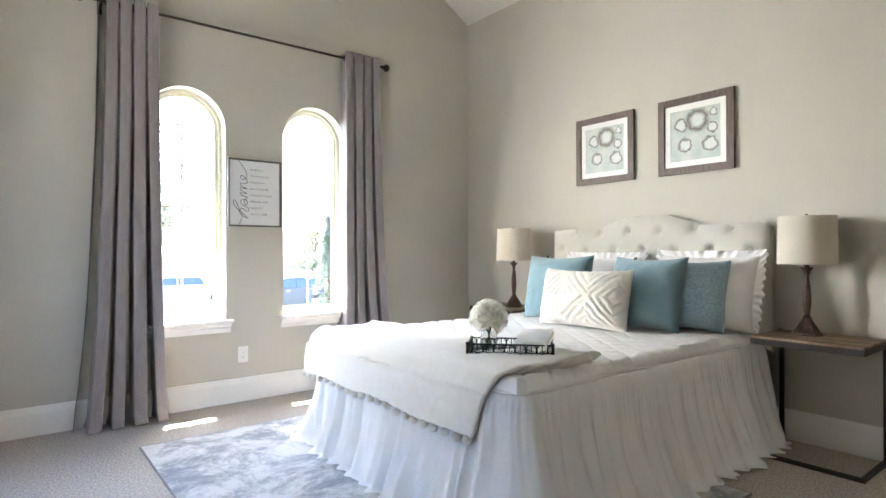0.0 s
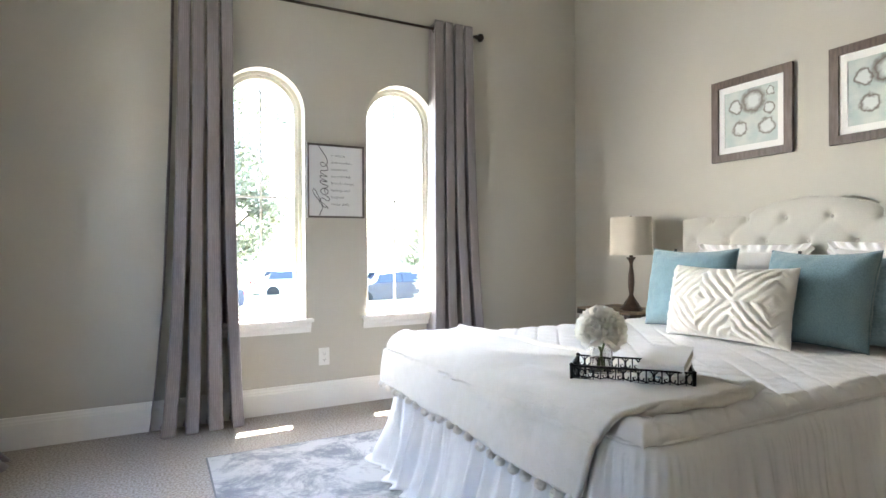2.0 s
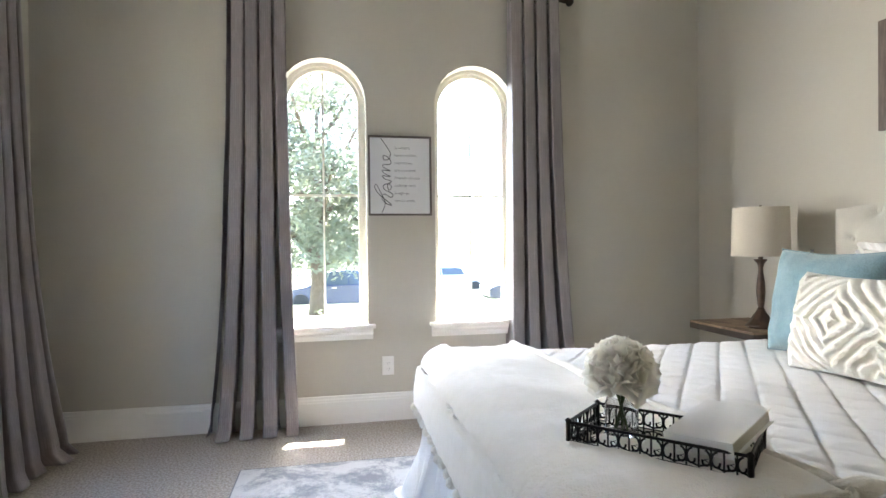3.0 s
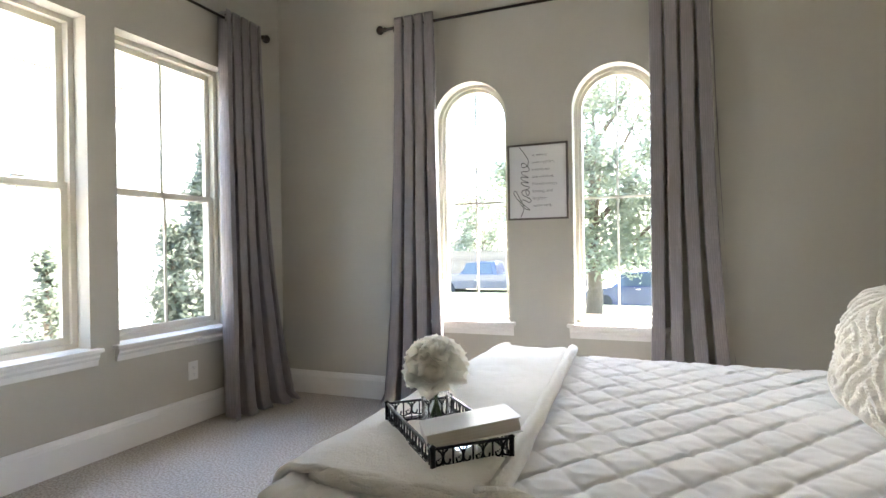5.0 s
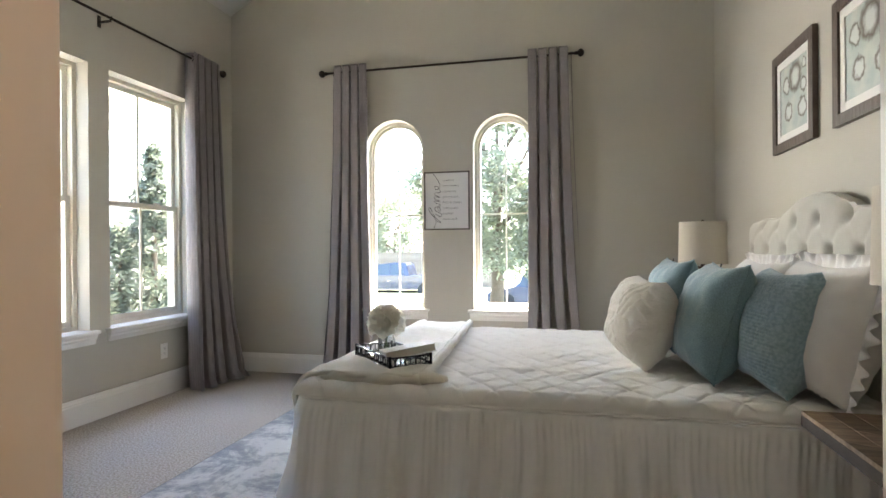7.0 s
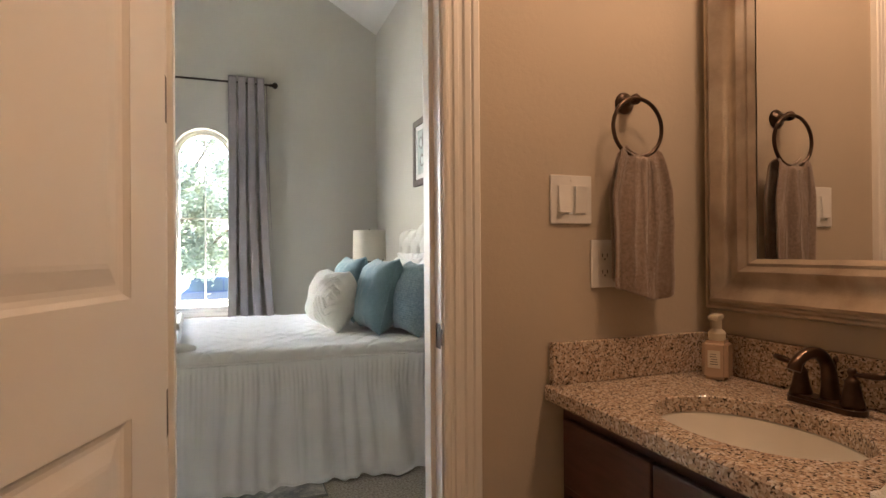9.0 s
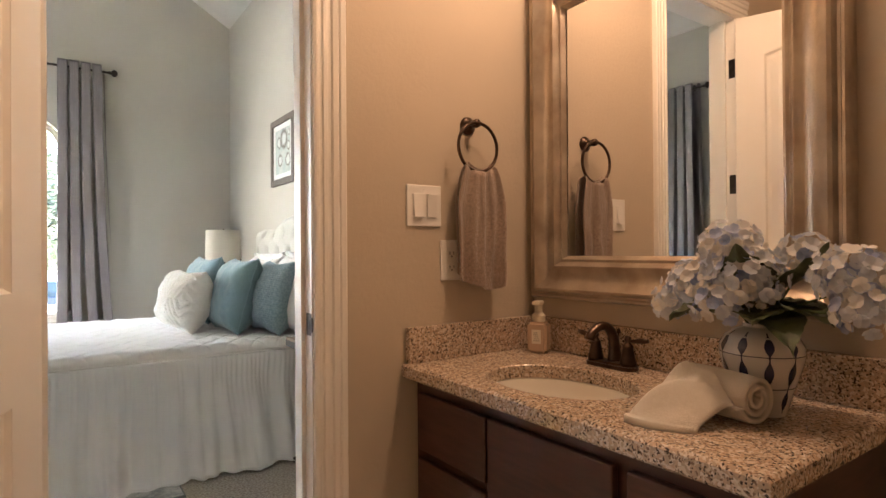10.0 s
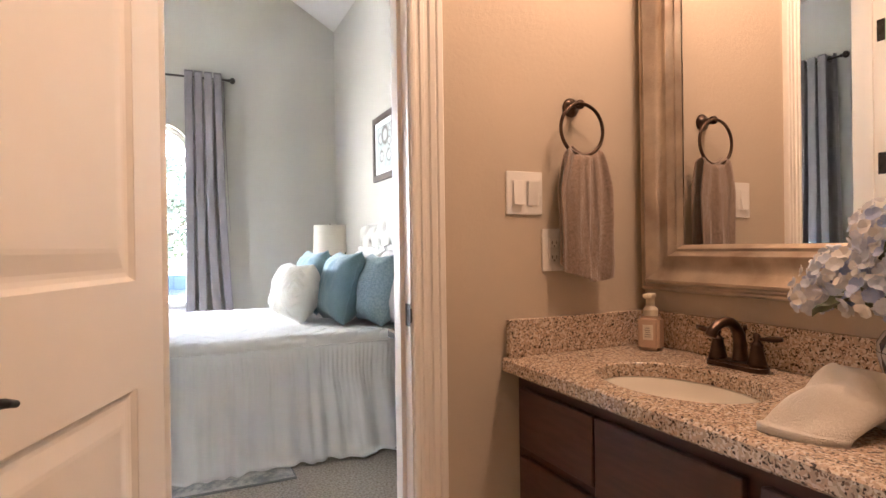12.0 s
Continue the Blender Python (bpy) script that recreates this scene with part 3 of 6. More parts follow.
uv_grid("sheet", 70, 110, throw_sheet, lambda u, v: (u, v), fleece, throw, 0.016)
roll = bmesh.new()
tube([(TX1 - 0.12 * k / 24 + 0.005, TY0 + 0.02 + (TY1 - TY0 - 0.04) * k / 24, BZ + 0.02 + 0.004 * math.sin(k * 1.3)) for k in range(25)], 0.022, 12, bm=roll)
tube([(TX1 + 0.0, TY0 + 0.012, BZ + 0.022)] + [(TX1 - 0.37 * k / 12, TY0 + 0.008 + 0.008 * math.sin(k) + 0.03 * (k / 12) ** 2, BZ + 0.018) for k in range(1, 12)] + [(BX0 + 0.09, TY0 + 0.06, BZ - 0.002)], 0.022, 12, bm=roll)
tube([(TX1 + 0.10, TY0 + 0.035, BZ + 0.022), (TX1 + 0.04, TY0 + 0.03, BZ + 0.026), (TX1 - 0.03, TY0 + 0.02, BZ + 0.024)], 0.024, 12, bm=roll, taper=[0.010, 0.024, 0.022])
part("folded_edge", roll, fleece, throw, smooth=True)


def pompom_mesh():
    bm = bmesh.new()
    bmesh.ops.create_icosphere(bm, subdivisions=3, radius=0.019)
    for v in bm.verts:
        v.co *= 1 + 0.16 * noise.noise(v.co * 260) + 0.08 * noise.noise(v.co * 90)
    me = bpy.data.meshes.new("pompom")
    bm.to_mesh(me)
    bm.free()
    me.materials.append(fleece)
    return me


pom = pompom_mesh()
for k in range(20):
    v = 0.015 + 0.97 * k / 19
    p = Vector(throw_sheet(1.0, v))
    ob = new("pompom", pom)
    ob.parent = throw
    ob.matrix_basis = pose(p.x - 0.012, p.y + random.uniform(-0.012, 0.012), p.z - 0.012 + random.uniform(-0.006, 0.004), 0, 0, k * 50)


# ---- pillows ----
slot_dark = mat("slot_dark", (0.03, 0.03, 0.03), 0.6)


def pillow(name, label, w, h, t, material, m, relief=None, pinch=0.8, n=44, group="bed pillows", ruffle=0.0, piping=None):
    """A cushion standing in the local xz plane: w along x, h along z from 0, t thick along y; its face looks to -y."""
    th = thing(name, label, "pillow", m, group)
    bm = bmesh.new()
    def pt(u, v, side):
        a, b = 2 * u - 1, 2 * v - 1
        ear = 1 - 0.07 * (1 - abs(a) ** 2) * abs(b) ** 3
        ear2 = 1 - 0.07 * (1 - abs(b) ** 2) * abs(a) ** 3
        fat = max(0, (1 - abs(a) ** 2.8) * (1 - abs(b) ** 2.8)) ** 0.5
        y = -side * t / 2 * fat * (1 + 0.12 * noise.noise(Vector((a * 2, b * 2, side + w * 9))))
        y += 0.006 * noise.noise(Vector((a * 5, b * 5, 4 + w * 7)))
        if relief and side > 0:
            y -= relief(a, b) * min(1, fat * 2.5)
        sag = 0.04 * h * (1 - a * a) * (1 if b > 0 else 0) * b
        return (a * w / 2 * ear2, y, (b * h / 2 * ear + h / 2) - sag * 0.5)
    for side in (1, -1):
        vs = [[bm.verts.new(pt(i / n, j / n, side)) for j in range(n + 1)] for i in range(n + 1)]
        for i in range(n):
            for j in range(n):
                bm.faces.new((vs[i][j], vs[i + 1][j], vs[i + 1][j + 1], vs[i][j + 1]))
    bmesh.ops.remove_doubles(bm, verts=bm.verts, dist=1e-4)
    part("cushion", bm, material, th, smooth=True)
    rim = [pt(i / 24, 0, 1) for i in range(24)] + [pt(1, i / 24, 1) for i in range(24)] + [pt(1 - i / 24, 1, 1) for i in range(24)] + [pt(0, 1 - i / 24, 1) for i in range(24)]
    if ruffle:
        N = 360
        def rf(u, v):
            k = u * 96
            a, b = Vector(rim[int(k) % 96]), Vector(rim[(int(k) + 1) % 96])
            p = a.lerp(b, k - int(k))
            o = Vector((p.x / (w / 2), 0, (p.z - h / 2) / (h / 2)))
            o.normalize()
            wave = math.sin(u * 2 * math.pi * 46) + 0.6 * math.sin(u * 2 * math.pi * 19 + 1)
            q = p + o * ruffle * v * (1 + 0.06 * wave) + Vector((0, 0.012 * wave * v, 0))
            q.z = max(q.z, 0.002)
            return q
        part("ruffle", grid(N, 4, rf), material, th, smooth=True)
    elif piping:
        part("piping", tube(rim, 0.0035, 6, closed=True), piping, th, smooth=True)
        part("tag", boxes((-w * 0.22 - 0.008, -w * 0.22 + 0.008, -0.0015, 0.0015, h * 0.955, h * 0.955 + 0.018)), slot_dark, th)
    return th


teal = mat("teal_linen", (0.13, 0.22, 0.25), 0.85, color2=(0.21, 0.325, 0.36), scale=240, detail=3, bump=0.35, bump_scale=500, sheen=0.35)
blue_knit = mat("blue_basket_weave", (0.23, 0.34, 0.40), 0.9, color2=(0.34, 0.46, 0.53), scale=80, bump=0.2, bump_scale=300, sheen=0.3)
sham_cloth = mat("white_sham_cotton", (0.77, 0.75, 0.73), 0.9, color2=(0.80, 0.78, 0.76), scale=7, bump=0.3, bump_scale=40, fine=0.2, fine_scale=600, sheen=0.2)


def tuft(a, b):
    """Thick fleece ropes in nested diamonds that cross between one another."""
    a, b = a + 0.035 * noise.noise(Vector((a * 4, b * 4, 3))), b + 0.045 * noise.noise(Vector((a * 4, b * 4, 8)))
    k = (a + 0.25 + 0.55) % 1.1 - 0.55
    d = abs(k) * 1.75 + abs(b) * 1.05
    q = 0.0
    for r in (0.08, 0.40, 0.68, 0.97, 1.26, 1.55, 1.84):
        q = max(q, math.exp(-((d - r) / 0.088) ** 4))
    fur = noise.noise(Vector((a * 34, b * 22, 0))) + 0.8 * noise.noise(Vector((a * 75, b * 46, 5)))
    return 0.012 * q + 0.0035 * fur * (0.4 + 0.6 * q)


def weave(a, b):
    return 0.0032 * (math.sin(a * 55 + b * 55) * math.sin(a * 55 - b * 55))


def stand(x, y, z, lean, turn):
    """A pillow's pose: its face looks to -x, leaning back by lean degrees."""
    return pose(x, y, z, 0, 0, turn - 90) @ pose(0, 0, 0, -lean)


PZ = BZ + 0.006
pillow("throw_pillow", "cream fleece throw pillow with tufted diamonds before the teal pillows", 0.62, 0.37, 0.25, fleece, stand(-0.825, -2.0, PZ, 14, 4), tuft, n=150)
pillow("throw_pillow", "square teal linen pillow with piping on the bed's window side", 0.52, 0.45, 0.22, teal, stand(-0.635, -1.63, PZ, 11, 4), piping=teal)
pillow("throw_pillow", "square teal linen pillow with piping behind the fleece pillow", 0.47, 0.45, 0.25, teal, stand(-0.60, -2.27, PZ, 16, 2), piping=teal)
pillow("throw_pillow", "square light blue basket-weave pillow beside the white sham", 0.43, 0.43, 0.25, blue_knit, stand(-0.42, -2.46, PZ, 14, 2), weave, n=110)
pillow("pillow", "white cotton pillow with a ruffled edge against the headboard", 0.62, 0.46, 0.25, sham_cloth, stand(-0.29, -2.47, PZ, 14, 0), ruffle=0.05)
pillow("pillow", "white cotton pillow with a ruffled edge behind the teal pillow", 0.62, 0.45, 0.24, sham_cloth, stand(-0.27, -1.70, PZ, 14, 0), ruffle=0.05)

# ---- tray, jar of flowers and book on the bed ----
black_iron = mat("black_ironwork", (0.018, 0.018, 0.02), 0.35, 0.8, fine=0.05)
mirror_mat = mat("mirror_glass", (0.9, 0.9, 0.9), 0.01, 1.0)
TRZ = BZ + 0.030
tm = pose(-1.835, -2.405, TRZ, 0, 0, -47.5)
tray = thing("tray", "black scrolled metal tray with a mirror base on the throw blanket", "tray", tm)
TL, TW, TH = 0.183, 0.09, 0.048
part("mirror_base", boxes((-TL + 0.004, TL - 0.004, -TW + 0.004, TW - 0.004, 0.002, 0.006)), mirror_mat, tray)
bm = bmesh.new()
loop = [(-TL, -TW), (TL, -TW), (TL, TW), (-TL, TW)]
for z in (0.004, TH):
    for (ax, ay), (bx, by) in zip(loop, loop[1:] + loop[:1]):
        tube([(ax, ay, z), (bx, by, z)], 0.0035, 6, bm=bm)
part("rim", bm, black_iron, tray)


def scroll_panel(length):
    cells = []
    n = max(2, round(length / 0.046))
    w = length / n
    for k in range(n):
        c = -length / 2 + w * (k + 0.5)
        bm = bmesh.new()
        cells.append(bm)
        for s in (-1, 1):
            pts = []
            for q in range(15):
                a = q / 14 * 4.6
                r = 0.017 * (1 - q / 20)
                pts.append((c + s * (w * 0.25 + r * math.cos(a + 1.6) * 0.8), 0, TH * 0.5 + r * math.sin(a + 1.6) * 1.15))
            tube(pts, 0.0024, 5, bm=bm)
        tube([(c, 0, 0.004), (c, 0, TH)], 0.002, 5, bm=bm)
        tube([(c - w / 2, 0, 0.004), (c - w / 2, 0, TH)], 0.0022, 5, bm=bm)
        tube([(c - w / 2, 0, 0.010), (c, 0, 0.017), (c + w / 2, 0, 0.010)], 0.0022, 5, bm=bm)
        tube([(c - 0.012, 0, TH * 0.5), (c, 0, TH * 0.62), (c + 0.012, 0, TH * 0.5), (c, 0, TH * 0.38)], 0.002, 5, closed=True, bm=bm)
    return cells


for (x, y, a, ln) in ((0, -TW, 0, 2 * TL), (0, TW, 0, 2 * TL), (-TL, 0, 90, 2 * TW), (TL, 0, 90, 2 * TW)):
    for cell in scroll_panel(ln):
        part("scroll_panel", cell, black_iron, tray, smooth=True, m=pose(x, y, 0, 0, 0, a))
for x in (-TL, TL):
    for y in (-TW, TW):
        part("corner_post", lathe([(0.006, 0), (0.006, TH), (0.008, TH + 0.004), (0.0, TH + 0.01)], 10), black_iron, tray, smooth=True, m=pose(x, y, 0))

clear_glass = bpy.data.materials.new("clear_glass")
clear_glass.use_nodes = True
_b = clear_glass.node_tree.nodes["Principled BSDF"]
_b.inputs["Transmission Weight"].default_value, _b.inputs["Roughness"].default_value, _b.inputs["IOR"].default_value = 1.0, 0.0, 1.45
petal = mat("cream_petal", (0.95, 0.93, 0.86), 0.75, color2=(0.96, 0.95, 0.90), scale=20, sheen=0.2)
let_through(petal, 0.6)
stem_green = mat("stem_green", (0.05, 0.09, 0.03), 0.6, color2=(0.09, 0.14, 0.05), scale=30)
jm = tm @ pose(-0.098, 0.018, 0.007)
jar = thing("flower_vase", "clear glass jar of cream silk roses on the black tray", "vase", jm)
part("glass", lathe([(0.0, 0.0), (0.036, 0.0), (0.038, 0.005), (0.038, 0.07), (0.034, 0.08), (0.034, 0.088), (0.031, 0.088), (0.031, 0.08), (0.035, 0.07), (0.035, 0.008), (0.0, 0.006)], 24), clear_glass, jar, smooth=40)


def petal_bm(bm, m, w, h, curl, n=5):
    vs = []
    for i in range(n + 1):
        row = []
        for j in range(n + 1):
            u, v = i / n * 2 - 1, j / n
            ww = w * (0.35 + 0.65 * math.sin(math.pi * min(1, 0.15 + v * 0.75))) * (1 - 0.25 * v ** 4)
            row.append(bm.verts.new(m @ Vector((u * ww / 2, curl * (v * v) + 0.25 * w * u * u, v * h + 0.06 * h * math.sin(u * 4 + 1) * v))))
        vs.append(row)
    for i in range(n):
        for j in range(n):
            bm.faces.new((vs[i][j], vs[i + 1][j], vs[i + 1][j + 1], vs[i][j + 1]))


def rose(bm, centre, way, r, seed):
    rnd = random.Random(seed)
    base = Matrix.Translation(centre) @ Vector(way).to_track_quat("Z", "Y").to_matrix().to_4x4()
    for ring, (count, tilt, size) in enumerate(((3, 6, 0.8), (5, 22, 1.05), (6, 40, 1.2), (7, 60, 1.25))):
        for k in range(count):
            a = 360 * k / count + ring * 31 + rnd.uniform(-9, 9)
            petal_bm(bm, base @ pose(0, 0, 0, 0, 0, a) @ pose(0, -r * 0.10 * ring, -r * 0.1 * ring) @ pose(0, 0, 0, tilt + rnd.uniform(-6, 6)), r * 1.15 * size, r * 1.05 * size, r * 0.28 * ring / 3)


for k in range(8):
    a, e = k * 137.5, (80, 38, 42, 34, 40, 6, 0, 10)[k]
    way = Vector((math.cos(radians(a)) * math.cos(radians(e)), math.sin(radians(a)) * math.cos(radians(e)), math.sin(radians(e))))
    bm = bmesh.new()
    rose(bm, Vector((0, 0, 0.140)) + way * 0.026, way, 0.050, k)
    # solid ball added inside the rose so the gaps between petals stay bright
    fill_ball = bmesh.ops.create_icosphere(bm, subdivisions=3, radius=0.030)
    bmesh.ops.translate(bm, verts=fill_ball["verts"], vec=Vector((0, 0, 0.140)) + way * 0.044)
    part("flower", bm, petal, jar, smooth=True)
bm = bmesh.new()
for k in range(7):
    a = k * 0.9
    tube([(0.016 * math.cos(a + 2.5), 0.016 * math.sin(a + 2.5), 0.012), (0.004 * math.cos(a), 0.004 * math.sin(a), 0.075), (0.02 * math.cos(a), 0.02 * math.sin(a), 0.125)], 0.0022, 6, bm=bm)
part("stem", bm, stem_green, jar, smooth=True)

paper_white = mat("matte_white_paper", (0.80, 0.79, 0.77), 0.6, color2=(0.82, 0.81, 0.79), scale=4)
page_edge = mat("page_edges", (0.62, 0.58, 0.50), 0.9, color2=(0.70, 0.66, 0.58), scale=3, stretch=(1, 1, 160))
book = thing("book", "thick book in a white cover leaning on the tray's rim", "book", pose(-1.745, -2.47, TRZ + 0.060, 0, -9, 0) @ pose(0, 0, 0, 0, 0, 30))
part("page_block", boxes((-0.098, 0.101, -0.064, 0.064, -0.013, 0.013)), page_edge, book)
part("cover", boxes((-0.105, 0.105, -0.07, 0.07, 0.0135, 0.0165), (-0.105, 0.105, -0.07, 0.07, -0.0165, -0.0135), (-0.105, -0.1015, -0.07, 0.07, -0.0135, 0.0135), bevel=0.001), paper_white, book)

# ---- nightstands and lamps ----
plank_wood = mat("reclaimed_wood", (0.16, 0.105, 0.065), 0.6, color2=(0.30, 0.22, 0.145), scale=7, detail=9, stretch=(1, 9, 9), bump=0.25, bump_scale=40)
plank_dark = mat("reclaimed_wood_dark", (0.11, 0.07, 0.042), 0.6, color2=(0.20, 0.14, 0.09), scale=7, detail=9, stretch=(1, 9, 9), bump=0.25, bump_scale=40)
stand_iron = mat("brown_black_steel", (0.035, 0.028, 0.024), 0.55, 0.6, color2=(0.05, 0.04, 0.034), scale=20, fine=0.1)


def nightstand(m, label):
    """Front to -x. 0.32 deep, 0.52 wide, 0.64 high, an open steel C-frame under a planked top."""
    th = thing("nightstand", label, "nightstand", m, "nightstands")
    D, W, Z = 0.40, 0.51, 0.64
    b = 0.02
    bm = boxes((-D, 0, -W / 2, -W / 2 + b, Z - 0.045, Z - 0.012), (-D, 0, W / 2 - b, W / 2, Z - 0.045, Z - 0.012), (-D, -D + b, -W / 2 + b, W / 2 - b, Z - 0.045, Z - 0.012), (-b, 0, -W / 2 + b, W / 2 - b, Z - 0.045, Z - 0.012))
    part("top_frame", bm, stand_iron, th)
    bm = boxes((-D, 0, -W / 2, -W / 2 + b, 0, b), (-D, 0, W / 2 - b, W / 2, 0, b), (-D, -D + b, -W / 2 + b, W / 2 - b, 0, b))
    part("foot_frame", bm, stand_iron, th)
    for s in (-1, 1):
        y = s * (W / 2 - b / 2)
        part("leg", boxes((-b, 0, y - b / 2, y + b / 2, b, Z - 0.045)), stand_iron, th)
    # planks in a herringbone-like fan
    for k in range(6):
        x0 = -D + k * D / 6
        bm = bmesh.new()
        sk = 0.05 * (1 if k % 2 else -1)
        prism(bm, [(x0 + 0.001, -W / 2), (x0 + D / 6 - 0.001, -W / 2), (x0 + D / 6 - 0.001, sk), (x0 + 0.001, sk + 0.03)], "z", Z - 0.012, Z)
        part("plank", bm, plank_wood if k % 2 else plank_dark, th)
        bm = bmesh.new()
        prism(bm, [(x0 + 0.001, sk + 0.032), (x0 + D / 6 - 0.001, sk + 0.002), (x0 + D / 6 - 0.001, W / 2), (x0 + 0.001, W / 2)], "z", Z - 0.012, Z)
        part("plank", bm, plank_dark if k % 3 == 1 else plank_wood, th)
    return th


nightstand(pose(-0.025, -3.075, 0.0), "open steel-framed nightstand with a planked wooden top near the door")
nightstand(pose(-0.06, -0.80, 0.0), "open steel-framed nightstand with a planked wooden top near the window")
shade_cloth = mat("oatmeal_linen_shade", (0.52, 0.47, 0.38), 0.9, color2=(0.57, 0.52, 0.43), scale=260, detail=3, bump=0.15, bump_scale=600)
lamp_bronze = mat("carved_bronze", (0.045, 0.03, 0.022), 0.4, 0.5, color2=(0.09, 0.055, 0.038), scale=25, fine=0.1)


def table_lamp(m, label):
    th = thing("table_lamp", label, "lamp", m, "bedside lamps")
    part("base", lathe([(0.0, 0), (0.072, 0), (0.076, 0.006), (0.073, 0.016), (0.066, 0.022), (0.062, 0.026), (0.044, 0.055), (0.026, 0.082), (0.020, 0.092), (0.0, 0.092)], 8), lamp_bronze, th, smooth=35)
    part("collar", lathe([(0.0, 0.090), (0.019, 0.090), (0.021, 0.096), (0.017, 0.102), (0.013, 0.108), (0, 0.108)], 20), lamp_bronze, th, smooth=True)
    part("stem", lathe([(0.0, 0.106), (0.013, 0.106), (0.017, 0.13), (0.022, 0.19), (0.019, 0.25), (0.012, 0.30), (0.011, 0.32), (0.018, 0.345), (0.032, 0.362), (0.032, 0.368), (0, 0.368)], 8), lamp_bronze, th, smooth=25)
    part("socket", lathe([(0.0, 0.368), (0.012, 0.368), (0.012, 0.41), (0, 0.41)], 12), lamp_bronze, th)
    z0, z1, r0, r1 = 0.385, 0.645, 0.142, 0.136
    bm = bmesh.new()
    ring = lambda r, z: [bm.verts.new((r * math.cos(2 * math.pi * k / 48), r * math.sin(2 * math.pi * k / 48), z)) for k in range(48)]
    rs = [ring(r0, z0), ring(r1, z1), ring(r1 - 0.003, z1), ring(r0 - 0.003, z0)]
    for a, b in zip(rs, rs[1:] + rs[:1]):
        for k in range(48):
            bm.faces.new((a[k], a[(k + 1) % 48], b[(k + 1) % 48], b[k]))
    part("shade", bm, shade_cloth, th, smooth=40)
    bm = bmesh.new()
    for k in range(3):
        a = 2 * math.pi * k / 3
        tube([(0, 0, z1 - 0.006), (r1 * math.cos(a) * 0.98, r1 * math.sin(a) * 0.98, z1 - 0.006)], 0.002, 5, bm=bm)
    tube([(0.03, 0, 0.39), (0.045, 0, 0.5), (0.0, 0, z1 - 0.006)], 0.002, 5, bm=bm)
    tube([(-0.03, 0, 0.39), (-0.045, 0, 0.5), (0.0, 0, z1 - 0.006)], 0.002, 5, bm=bm)
    part("harp", bm, lamp_bronze, th)
    part("finial", lathe([(0.004, z1 - 0.006), (0.004, z1), (0.009, z1 + 0.005), (0.006, z1 + 0.012), (0, z1 + 0.014)], 12), lamp_bronze, th, smooth=True)
    return th


table_lamp(pose(-0.175, -3.01, 0.64), "lamp with oatmeal drum shade and bronze stem, nearer the door")
table_lamp(pose(-0.285, -0.905, 0.64), "lamp with oatmeal drum shade and bronze stem, beside the curtain")
cord = thing("lamp_cord", "thin dark lamp cord lying on the nightstand", "cord")
part("wire", tube([(-0.12, -2.96, 0.645), (-0.15, -2.89, 0.6445), (-0.12, -2.84, 0.6445), (-0.04, -2.835, 0.645)], 0.0025, 6), stand_iron, cord)

# ---- pictures ----
frame_wood = mat("brown_grained_frame", (0.075, 0.052, 0.04), 0.5, color2=(0.13, 0.095, 0.075), scale=6, stretch=(12, 2, 2), fine=0.15)
mat_board = mat("white_mat_board", (0.78, 0.77, 0.74), 0.8)


